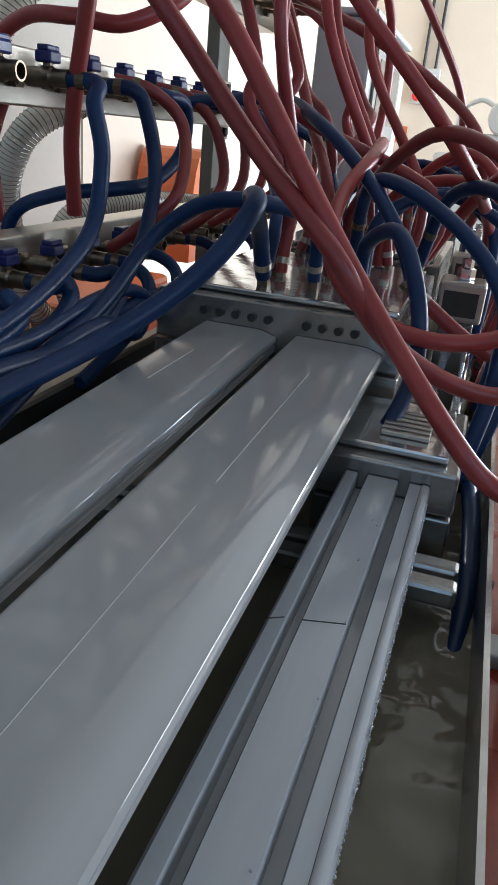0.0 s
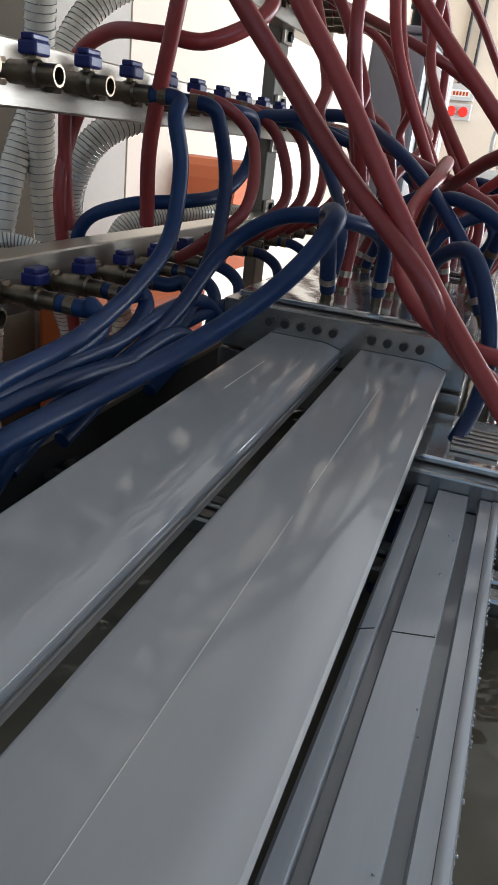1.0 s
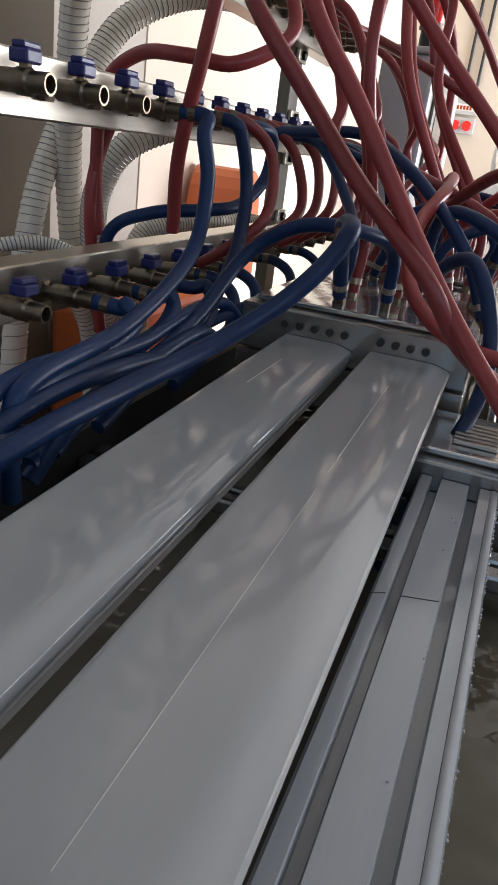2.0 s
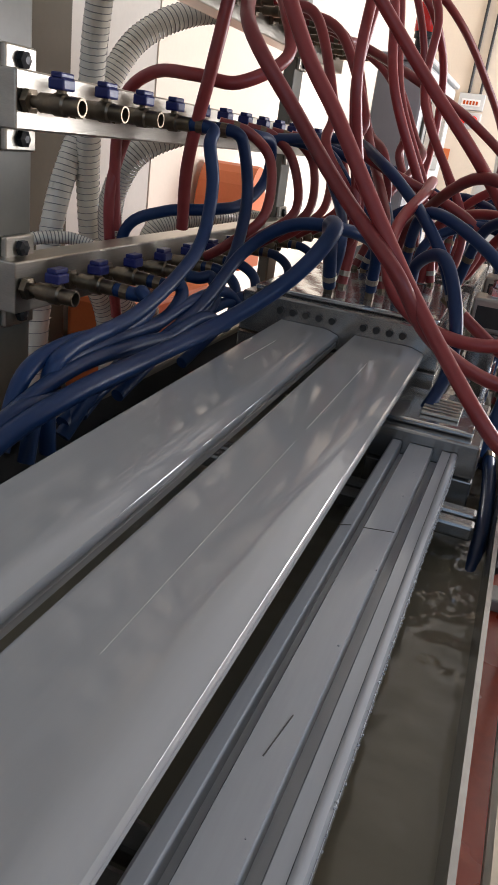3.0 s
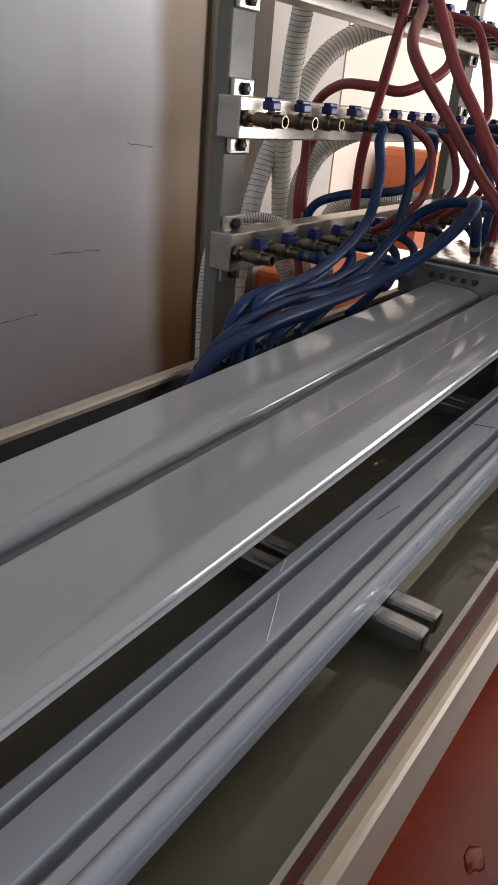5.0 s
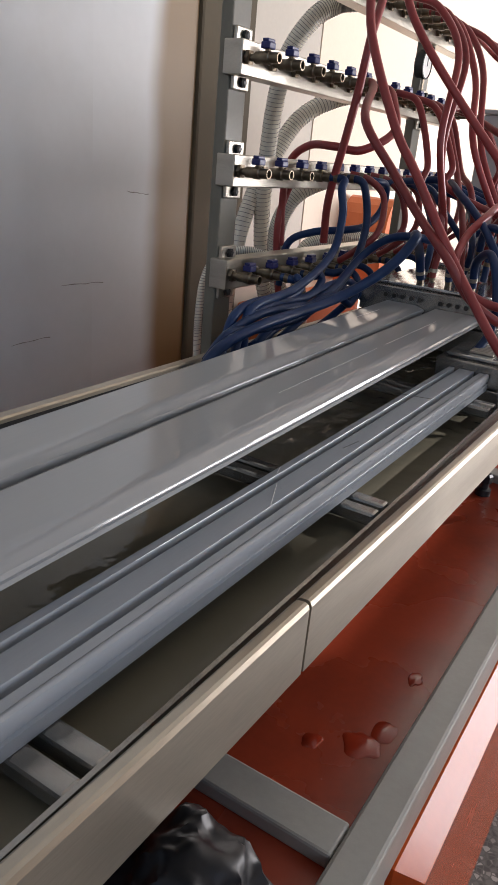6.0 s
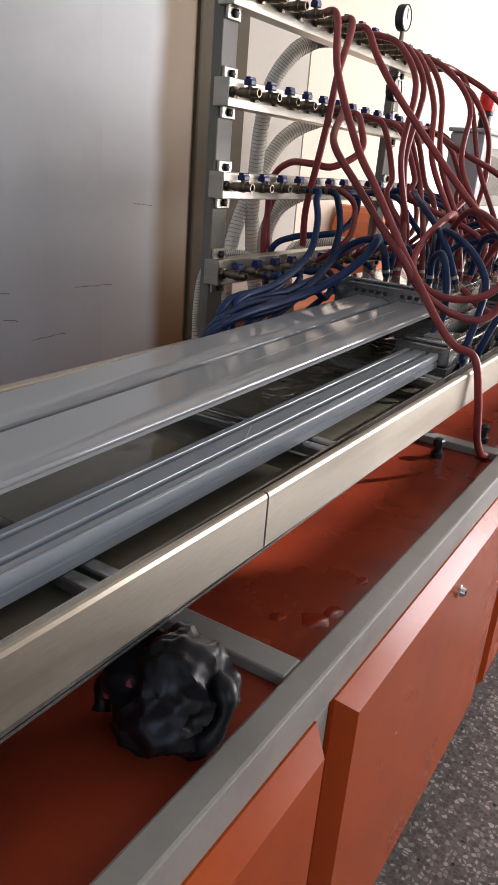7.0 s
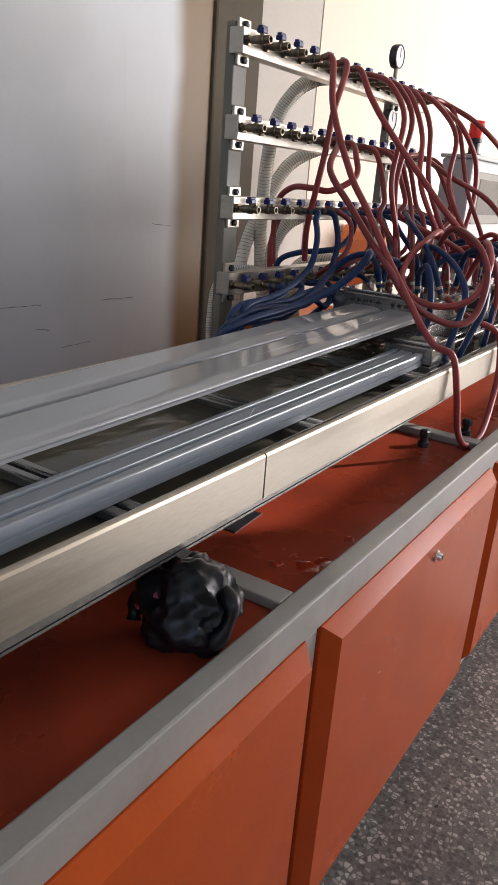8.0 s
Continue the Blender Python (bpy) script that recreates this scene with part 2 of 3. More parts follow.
def lathe(profile, axis="z", at=(0, 0, 0), n=16, bm=None):
    """Rings of (radius, height) turned about an axis."""
    rings = []
    for r, h in profile:
        ring = []
        for k in range(n):
            a = 2 * math.pi * k / n
            c, s = r * math.cos(a), r * math.sin(a)
            p = {"z": (c, s, h), "x": (h, c, s), "y": (s, h, c)}[axis]
            ring.append(tuple(Vector(p) + Vector(at)))
        rings.append(ring)
    return loft(rings, bm)


def smooth_points(pts, per=8):
    """Catmull-Rom through the points."""
    p = [Vector(q) for q in pts]
    p = [2 * p[0] - p[1]] + p + [2 * p[-1] - p[-2]]
    out = []
    for i in range(1, len(p) - 2):
        a, b, c, d = p[i - 1:i + 3]
        for k in range(per):
            t = k / per
            out.append(0.5 * (2 * b + (c - a) * t + (2 * a - 5 * b + 4 * c - d) * t * t + (3 * b - a - 3 * c + d) * t ** 3))
    out.append(p[-2])
    return out


def tube(pts, radius, n=10, bm=None, ridge=None, caps=True, rib=0.0):
    """A tube along points; ridge(i) scales the radius."""
    pts = [Vector(q) for q in pts]
    up = Vector((0.13, 0.31, 0.94))
    rings = []
    for i, q in enumerate(pts):
        d = (pts[min(i + 1, len(pts) - 1)] - pts[max(i - 1, 0)]).normalized()
        u = (up - d * up.dot(d)).normalized()
        up = u
        w = d.cross(u)
        r = radius * (ridge(i) if ridge else 1.0)
        rings.append([q + r * (1 - rib * (k % 2)) * (math.cos(2 * math.pi * k / n) * u + math.sin(2 * math.pi * k / n) * w) for k in range(n)])
    return loft(rings, bm, caps=caps)


# ---- setting ----
def structure(name, bm, mat, label, category):
    return tagged(link(name, bm, mat), label, category, kind="structure")


H = 4.2
structure("floor", box(-1.45, -4.2, -0.1, 3.6, 7.7, 0.0), TERRAZZO, "speckled grey terrazzo floor, worn and dusty", "floor")
structure("ceiling", box(-1.45, -4.2, H, 3.6, 7.7, H + 0.15), CEILING, "plain white ceiling", "ceiling")
structure("wall_west", box(-1.40, -4.2, 0, -1.21, 1.40, H), WALL, "scuffed off-white painted wall beside the machine", "wall")
# tan shading of the wall's end is in the paint colour here
structure("wall_west", box(-1.40, 1.40, 0, -1.21, 1.87, H), SHADED, "off-white wall with tan shading painted in towards its end", "wall")
structure("column", box(-1.40, 1.87, 0, -1.195, 2.19, H, 0.012), OLIVE, "olive painted column at the wall's end", "column")
structure("wall_recess", box(-1.45, 2.19, 0, -1.22, 2.72, H), SHADED_PLASTER, "plastered wall behind the valve rack, its dimmer light painted in grey-beige", "wall")
structure("wall_recess", box(-1.45, 2.72, 0, -1.215, 7.5, H), PLASTER, "cream plastered wall, partly sunlit", "wall")
for x0, z0, x1, z1 in ((-1.45, 0, 3.6, 2.55), (-1.45, 2.55, 0.95, H), (2.45, 2.55, 3.6, H), (0.95, 3.87, 2.45, H)):
    structure("wall_far", box(x0, 7.5, z0, x1, 7.7, z1), PLASTER, "warm cream plastered far wall with a high window", "wall")
# unseen south and east walls, openings placed to shape sun and daylight
for x0, z0, x1, z1 in ((-1.40, 0, -0.4, H), (2.2, 0, 3.5, H), (-0.4, 0, 2.2, 1.6), (-0.4, 3.2, 2.2, H)):
    structure("wall_south", box(x0, -4.2, z0, x1, -4.0, z1), PLASTER, "unseen plastered wall, its opening placed to let light in", "wall")
for y0, z0, y1, z1 in ((-4.2, 0, -2.7, H), (-2.7, 0, -0.1, 1.9), (-2.7, 3.3, -0.1, H), (-0.1, 0, 3.0, H),
                       (3.0, 0, 5.0, 0.9), (3.0, 1.9, 4.6, H), (4.6, 1.9, 5.0, 3.42), (5.0, 0, 5.2, 3.42), (5.2, 0, 7.4, 0.6), (5.2, 2.6, 7.4, 3.42), (4.6, 3.78, 7.4, H), (7.4, 0, 7.7, H)):
    structure("wall_east", box(3.4, y0, z0, 3.6, y1, z1), PLASTER, "unseen plastered wall, its opening placed to let light in", "wall")

# ---- cooling tank ----
Y0, Y1 = -2.4, 3.4


def lip(y):
    return (0.0125 * y, 0)


tank = thing("cooling_tank", (0, 0, 0), "long stainless steel cooling tank of an extrusion line, dulled and splashed", "tank")
ys = [Y0 + (Y1 - Y0) * k / 24 for k in range(25)]
# right side wall: two sheets that meet in a seam, with a folded rim
side = [(0.156, 0.866), (0.156, 0.933), (0.154, 0.937), (0.151, 0.938), (0.144, 0.937), (0.141, 0.934), (0.141, 0.928), (0.152, 0.928), (0.152, 0.866)]
for a, b in ((Y0, 0.236), (0.240, Y1)):
    part("side_panel", extrude_y(side, [a + (b - a) * k / 8 for k in range(9)], lip), TANK_STEEL, tank)
left = [(-0.329, 0.80), (-0.329, 0.952), (-0.327, 0.956), (-0.314, 0.956), (-0.312, 0.953), (-0.312, 0.948), (-0.325, 0.946), (-0.325, 0.80)]
part("side_panel", extrude_y(left, ys), TANK_STEEL, tank)
part("inner_panel", box(0.1325, Y0, 0.840, 0.1365, Y1, 0.930), BLOCK, tank)
# black strip added for the shade along the left inner wall
part("lining", box(-0.3235, Y0, 0.838, -0.3195, Y1, 0.944), BLACK, tank, "black strip standing in for shade on the inner wall")
part("bottom_panel", box(-0.328, Y0, 0.832, 0.1345, Y1, 0.836), BLOCK, tank)
def ripple(x, y):
    rough = min(1.0, max(0.0, (y - 0.55) / 0.5))
    calm = 0.0010 * noise.noise((x * 14, y * 9, 0)) + 0.0006 * noise.noise((x * 40, y * 30, 3))
    return 0.877 + calm + rough * (0.0042 * noise.noise((x * 45, y * 45, 7)) + 0.0026 * abs(noise.noise((x * 110, y * 90, 1))))


wb = bmesh.new()
grid = [[wb.verts.new((-0.324 + 0.458 * i / 60, y, ripple(-0.324 + 0.458 * i / 60, y))) for i in range(61)]
        for y in [Y0 + 0.04 * k for k in range(70)] + [0.4 + 0.0075 * k for k in range(134)] + [1.42 + 0.04 * k for k in range(50)]]
for ra, rb in zip(grid, grid[1:]):
    for i in range(60):
        wb.faces.new((ra[i], ra[i + 1], rb[i + 1], rb[i]))
tagged(link("water", wb, WATER, None, True), "murky brown cooling water, rippled by the spray", "water", kind="structure")

for y in (-0.91, -0.44, 0.028, 0.508, 0.99):
    bar = thing("support_bar", (0, y, 0.891 + 0.016 * y), "pair of stainless support bars lying across the tank", "support bar", "support bars across the tank")
    for dy in (-0.016, 0.013):
        part("rod", box(-0.32, dy - 0.0095, -0.009, 0.115, dy + 0.0095, 0.009, 0.004), BLOCK, bar)

# ---- profiles being drawn ----
YB = 1.242


def board(x0, x1, deep, label):
    z = 0.995
    s = [(x0, z - 0.012), (x0, z - 0.003), (x0 + 0.001, z - 0.001), (x0 + 0.003, z), (x0 + 0.005, z), (x1 - 0.028, z), (x1 - 0.026, z), (x1 - 0.020, z - 0.0004), (x1 - 0.015, z - 0.0013),
         (x1 - 0.010, z - 0.0028), (x1 - 0.006, z - 0.0042), (x1 - 0.002, z - 0.0052), (x1, z - 0.008), (x1, z - deep / 2), (x1 - 0.003, z - deep * 0.55),
         (x1 - 0.003, z - deep * 0.68), (x1 - 0.001, z - deep * 0.73), (x1 - 0.001, z - deep), (x0 + 0.01, z - deep)]
    return tagged(link("plastic_board", extrude_y(s, [Y0 + (YB - Y0) * k / 30 for k in range(31)], lambda y: (-0.003 * y, 0.016 * y)), BOARD, None, True), label, "plastic profile", "profiles on the line")


board(-0.0930, 0.0055, 0.017, "glossy off-white plastic board with a moulded edge over the tank")
board(-0.2005, -0.1130, 0.022, "glossy off-white plastic board beside its twin over the tank")


def slant(y):
    return (0.015 * y, 0.016 * y)


zt = 0.931
body = [(-0.012, zt - 0.03), (-0.012, zt - 0.002), (-0.010, zt), (-0.001, zt), (0.000, zt - 0.002), (0.000, zt - 0.016), (0.008, zt - 0.016), (0.008, zt - 0.002), (0.009, zt),
        (0.035, zt), (0.036, zt - 0.002), (0.036, zt - 0.016), (0.045, zt - 0.016), (0.045, zt - 0.002), (0.046, zt), (0.0555, zt), (0.0555, zt - 0.03)]
bead = [(0.0558, zt - 0.03), (0.0558, zt), (0.057, zt + 0.001), (0.060, zt + 0.001), (0.0625, zt), (0.064, zt - 0.004), (0.064, zt - 0.012), (0.061, zt - 0.013),
        (0.061, zt - 0.017), (0.064, zt - 0.018), (0.064, zt - 0.03)]
profile = thing("plastic_profile", (0, 0, 0), "wet grey plastic profile with two grooves, low over the tank", "plastic profile", "profiles on the line")
along = [Y0 + (1.068 - Y0) * k / 30 for k in range(31)]
part("grooved_body", extrude_y(body, along, slant), PROFILE, profile, "", True)
part("edge_bead", extrude_y(bead, along, slant), PROFILE, profile, "rounded shiny edge bead", True)


def mark(name, a, b, width, mat, label, category):
    """A thin line that lies on a face, from a to b."""
    a, b = Vector(a), Vector(b)
    return tagged(link(name, tube([a, a.lerp(b, 0.5), b], width, 6), mat), label, category)


def on_board(x, y):
    return (x, y, 0.9951 + 0.016 * y)


def on_profile(x, y):
    return (x, y, 0.9311 + 0.016 * y)


mark("scratch", on_board(-0.0505, 1.12), on_board(-0.0510, 0.875), 0.00025, PALE, "fine raised white score along the glossy board", "scratch")
mark("scratch", on_board(-0.0511, 0.84), on_board(-0.0515, 0.53), 0.00013, PALE, "faint end of a white score along the glossy board", "scratch")
mark("scratch", on_board(-0.171, 1.13), on_board(-0.174, 1.03), 0.0003, PALE, "short white score on the glossy board", "scratch")
mark("pen_mark", on_profile(0.0005, 0.837), on_profile(0.0105, 0.843), 0.00045, DARK, "thin dark pen line across the grey profile", "pen mark")
mark("pen_mark", on_profile(0.0215, 0.845), on_profile(0.0475, 0.852), 0.00045, DARK, "thin dark pen line across the grey profile", "pen mark")
mark("pen_mark", on_profile(0.0290, 0.569), on_profile(0.0345, 0.605), 0.00045, DARK, "short slanting dark pen stroke on the grey profile", "pen mark")
mark("scratch", on_profile(0.0175, 0.421), on_profile(0.0395, 0.371), 0.0004, PALE, "pale scratch slanting over the grey profile", "scratch")
mark("scratch", on_profile(-0.0020, 0.462), on_profile(0.0035, 0.445), 0.0004, PALE, "short pale scratch on the edge of the grey profile", "scratch")

# splashed drops on the profile's edge and the rim
drops = bmesh.new()
rd = random.Random(9)
for k in range(420):
    y = 1.04 - abs(rd.gauss(0, 0.32))
    r = rd.uniform(0.0003, 0.0009)
    x, z = ((0.0642 + 0.015 * y, rd.uniform(0.904, 0.930) + 0.016 * y) if k % 30 else (rd.uniform(0.020, 0.040) + 0.015 * y, 0.9312 + 0.016 * y))
    m4 = Matrix.Translation((x, y, z)) @ Matrix.Diagonal((r, r * rd.uniform(0.8, 1.6), r, 1))
    bmesh.ops.create_icosphere(drops, subdivisions=1, radius=1.0, matrix=m4)
tagged(link("water_drops", drops, DROP, None, True), "small clear water drops on the grey profile", "drops", kind="stuff")

# ---- calibrator blocks ----


def calibrator(x0, y0, x1, y1, z0, z1, holes):
    c = thing("calibrator_block", ((x0 + x1) / 2, y0, z0), "wet steel calibrator block with hose fittings on top", "calibrator", "calibrators")
    o = Vector(c.location)

    def b(*a, **k):
        bm = box(*a, **k)
        bmesh.ops.translate(bm, verts=bm.verts, vec=-o)
        return bm
    part("lower_plate", b(x0, y0, z0, x1, y1, (z0 + z1) / 2 - 0.002, bevel=0.002), BLOCK, c)
    part("upper_plate", b(x0, y0 + 0.002, (z0 + z1) / 2, x1, y1, z1, bevel=0.003), BLOCK, c)
    part("top_plate", b(x0 + 0.012, y0 + 0.02, z1 + 0.001, x1 - 0.012, y1 - 0.02, z1 + 0.008, bevel=0.002), WET, c)
    for x in holes:
        part("bore", lathe([(0.0048, 0), (0.0048, 0.004)], "y", Vector((x, y0 - 0.002, 1.027)) - o, 12), DARK, c)
    return c


calibrator(-0.265, 1.242, 0.022, 1.60, 0.93, 1.045, [-0.205 + 0.0190 * k for k in range(5)] + [-0.085 + 0.018 * k for k in range(4)])
calibrator(-0.265, 1.68, 0.022, 2.06, 0.93, 1.047, [])
calibrator(-0.265, 2.16, 0.022, 2.52, 0.93, 1.047, [])
low = calibrator(-0.022, 1.068, 0.102, 1.240, 0.880, 0.962, [])
for k in range(6):
    part("rib", box(-0.015, 0.045 + 0.012 * k, 0.0905, 0.03, 0.051 + 0.012 * k, 0.095, 0.001), STEEL, low)
# square clamps and a chrome guide beside the upper calibrators
for y in (1.48, 1.74, 2.02):
    cl = thing("clamp_block", (0.067, y, 1.012), "short square steel clamp tube with a dark hollow", "clamp", "clamps by the calibrators")
    shell = part("shell", box(-0.030, -0.03, 0.0, 0.030, 0.03, 0.052, 0.004), STEEL, cl)
    part("hollow", box(-0.022, -0.0315, 0.008, 0.022, -0.0305, 0.040), DARK, shell)
    part("foot", box(-0.022, -0.02, -0.148, 0.022, 0.02, -0.001, 0.003), BLOCK, cl)
    part("cap", lathe([(0.012, 0.053), (0.012, 0.066), (0.008, 0.068), (0.008, 0.078)], "z", (0, 0, 0), 6), CHROME, cl)
for x in (0.060, 0.088):
    gd = thing("guide_rail", (x, 1.26, 0.945), "bright wet steel guide rail beside the calibrators", "rail", "guide rails")
    part("bar", box(-0.006, 0.0, -0.012, 0.006, 0.95, 0.012, 0.003), CHROME, gd)
    for y in (0.04, 0.90):
        part("stand", box(-0.005, y, -0.095, 0.005, y + 0.02, -0.0125), STEEL, gd)

# ---- base cabinet ----
base = thing("calibration_table", (0, 0, 0), "grey steel calibration table with an orange-red tray", "machine table")
part("front_beam", box(0.225, Y0, 0.668, 0.262, Y1, 0.731, 0.004), GREY_PAINT, base)
part("tray", box(-0.33, Y0, 0.706, 0.225, Y1, 0.712), TRAY_PAINT, base, "grimy orange-red tray")
part("bottom_rail", box(0.225, Y0, 0.0, 0.262, Y1, 0.045, 0.003), GREY_PAINT, base)
part("rear_panel", box(-0.34, Y0, 0.0, -0.33, Y1, 0.86), RED_PAINT, base)
for y in [0.222 + 0.957 * k for k in range(-2, 4)]:
    part("cross_bar", box(0.0, y - 0.021, 0.712, 0.2245, y + 0.021, 0.730, 0.003), GREY_PAINT, base)
    part("upright", box(0.227, y - 0.03, 0.045, 0.260, y + 0.045, 0.668, 0.003), GREY_PAINT, base)
    door = thing("cabinet_door", (0.2505, y + 0.05, 0.36), "orange-red sheet steel cabinet door with chamfered edges", "cabinet door", "doors of the machine base")
    w, h = 0.907, 0.31
    rings = [[(d, a, c) for a, c in ((i, -h + i), (w - i, -h + i), (w - i, h - i), (i, h - i))] for d, i in ((0.0, 0.0), (0.014, 0.0), (0.040, 0.024))]
    part("panel", loft(rings), RED_PAINT, door)
    lk = part("lock", lathe([(0.013, 0.039), (0.013, 0.044), (0.009, 0.046), (0.008, 0.054), (0.001, 0.055)], "x", (0, 0.456, 0.255), 14), CHROME, door, "small chrome turn lock", True)
    part("keyhole", box(0.0552, 0.453, 0.251, 0.0560, 0.459, 0.259), DARK, lk)

# ---- valve rack ----
rack = thing("valve_rack", (-0.43, 0.94, 0), "stainless steel rack of water manifolds on grey posts", "valve rack")


def at_rack(bm):
    bmesh.ops.translate(bm, verts=bm.verts, vec=-Vector((-0.43, 0.94, 0)))
    return bm


RAILS = (1.0615, 1.248, 1.4315, 1.617)
RAIL_X = -0.405
for y in (0.932, 1.850):
    part("post", at_rack(box(-0.461, y, 0.0, -0.436, y + 0.058, 1.660, 0.003)), POST_PAINT, rack)
for z in RAILS:
    rail = part("manifold", at_rack(box(-0.444, 0.922, z - 0.028, RAIL_X, 2.10, z + 0.028, 0.002)), STEEL, rack, "square stainless steel manifold tube")
    for y in (0.932, 1.850):
        for dz in (-0.037, 0.037):
            part("bracket", at_rack(box(-0.4355, y + 0.004, z + dz - 0.013, -0.428, y + 0.054, z + dz + 0.013, 0.002)), STEEL, rack)
            part("bolt", at_rack(lathe([(0.009, -0.428), (0.009, -0.422), (0.004, -0.420)], "x", (0, y + 0.029, z + dz), 6)), BLACK, rack)

PITCH = 0.0815
VALVES = {}
valve0 = None
for r, z in enumerate(RAILS):
    for k in range(14):
        y = 0.937 + PITCH * k
        VALVES[r, k] = Vector((RAIL_X + 0.072, y, z))
        if valve0 is None:
            valve0 = thing("ball_valve", (RAIL_X, y, z), "small brass ball valve with a blue lever, screwed into the manifold", "valve", "valves of the rack")
            bm = lathe([(0.006, 0.001), (0.006, 0.018), (0.0095, 0.019), (0.0095, 0.034), (0.0110, 0.036), (0.0110, 0.047), (0.0088, 0.049), (0.0088, 0.066), (0.0068, 0.066), (0.0068, 0.052), (0.001, 0.052)], "x", (0, 0, 0), 14)
            part("body", bm, BRASS, valve0, "", True)
            part("nut", lathe([(0.0125, 0.002), (0.0125, 0.009), (0.0075, 0.010)], "x", (0, 0, 0), 6), BRASS, valve0)
            part("stem", lathe([(0.005, 0.009), (0.005, 0.018)], "z", (0.042, 0, 0), 10), BRASS, valve0)
            part("lever", box(0.033, -0.0105, 0.013, 0.051, 0.0105, 0.024, 0.002, box(0.036, -0.0105, 0.0235, 0.048, 0.0125, 0.029, 0.0015)), BLUE_CAP, valve0, "blue plastic lever")
        else:
            copy_thing(valve0, Matrix.Translation((RAIL_X, y, z)))

# pressure gauges on the two upper manifolds
for z in (1.735, 1.543):
    g = thing("pressure_gauge", (-0.438, 1.862, z), "round pressure gauge with a black case and white dial", "gauge", "gauges of the rack")
    part("case", lathe([(0.001, -0.016), (0.034, -0.015), (0.036, -0.010), (0.036, 0.010), (0.033, 0.011), (0.033, 0.007), (0.001, 0.007)], "x", (0, 0, 0), 28), BLACK, g, "", True)
    dial = part("dial", lathe([(0.032, 0.0075), (0.032, 0.0085), (0.0005, 0.009)], "x", (0, 0, 0), 28), WHITE_FACE, g, "white dial")
    part("needle", box(0.0095, -0.0012, -0.004, 0.0105, 0.0012, 0.024), BLACK, dial)
    part("stem", lathe([(0.007, -0.089), (0.007, -0.034)], "z", (0, 0, 0), 10), BRASS, g)

# ---- hoses ----


def hose(pts, colour, mat, radius=0.0083, group="hoses", fit_ends=(False, True)):
    label = colour + " ribbed rubber water hose between manifold and calibrator"
    h = thing("water_hose", pts[0], label, "hose", colour + " " + group)
    o = Vector(pts[0])
    path = [p - o for p in smooth_points(pts, 7)]
    part("tube", tube(path, radius, 36 if radius > 0.008 else 14, rib=0.035 if radius > 0.008 else 0.0), mat, h, "", True)
    for i, on in enumerate(fit_ends):
        if i == 0 and not on:
            d = (path[5] - path[3]).normalized()
            part("clamp", tube([path[3], path[3] + d * 0.009], radius * 1.08, 14), BRASS, h)
        if on:
            a, b = (path[0], path[2]) if i == 0 else (path[-1], path[-3])
            d = (b - a).normalized()
            part("clamp", tube([a + d * 0.012, a + d * 0.020], radius * 1.1, 14), STEEL, h)
            part("fitting", tube([a - d * 0.016, a - d * 0.013, a - d * 0.012, a + d * 0.012], radius * 0.82, 6), BRASS, h)
    return h


def red(*pts, **k):
    return hose(pts, "red", RED_HOSE, **k)


def blue(*pts, **k):
    return hose(pts, "blue", BLUE_HOSE, **k)


def tail(r, k):
    """The first two points of a hose that is pushed on a valve."""
    v = VALVES[r, k]
    return tuple(v + Vector((-0.018, 0, 0))), tuple(v + Vector((0.022, 0.004, -0.002)))


# the long red hoses in front
red(*tail(3, 3), (-0.263, 1.125, 1.496), (-0.181, 1.095, 1.347), (-0.125, 1.085, 1.273), (-0.051, 1.075, 1.169), (0.006, 1.065, 1.096), (0.084, 1.025, 1.017),
    (0.124, 1.020, 0.982), (0.170, 1.015, 0.966), (0.190, 1.025, 0.881), (0.196, 1.065, 0.780), (0.199, 1.144, 0.724), (0.207, 1.240, 0.730), (0.194, 1.351, 0.806), (0.190, 1.366, 0.903), (0.170, 1.356, 0.982), (0.096, 1.312, 1.017), (0.017, 1.312, 1.068))
red(*tail(3, 4), (-0.289, 1.179, 1.500), (-0.299, 1.175, 1.407), (-0.315, 1.175, 1.315), (-0.345, 1.195, 1.205), (-0.355, 1.216, 1.116), fit_ends=(False, False))
red(*tail(2, 4), (-0.246, 1.108, 1.355), (-0.172, 1.100, 1.269), (-0.109, 1.090, 1.202), (-0.030, 1.060, 1.134), (0.014, 1.075, 1.074), (0.071, 1.105, 1.034), (0.125, 1.135, 1.020),
    (0.154, 1.175, 1.038), (0.163, 1.205, 1.096), (0.147, 1.237, 1.159), (0.095, 1.280, 1.210), (0.002, 1.366, 1.230), (-0.098, 1.527, 1.136), (-0.109, 1.548, 1.066))
red((-0.119, 1.634, 1.076), (-0.098, 1.591, 1.176), (-0.066, 1.473, 1.216), (-0.062, 1.387, 1.202), (-0.078, 1.312, 1.159), (-0.065, 1.227, 1.106), (-0.018, 1.185, 1.067), (0.050, 1.165, 1.052), (0.114, 1.175, 1.063),
    (0.148, 1.205, 1.097), (0.150, 1.258, 1.164), (0.105, 1.356, 1.205), (0.055, 1.473, 1.156), (0.002, 1.527, 1.066))
red(*tail(3, 5), (-0.268, 1.334, 1.553), (-0.204, 1.328, 1.475), (-0.098, 1.344, 1.357), (0.002, 1.350, 1.255), (0.066, 1.453, 1.169), (0.085, 1.643, 1.101), (0.066, 1.742, 1.047))
red(*tail(3, 12), (-0.289, 1.988, 1.606), (-0.183, 2.034, 1.547), (-0.098, 2.156, 1.445), (-0.018, 2.287, 1.285), (-0.038, 2.342, 1.076))
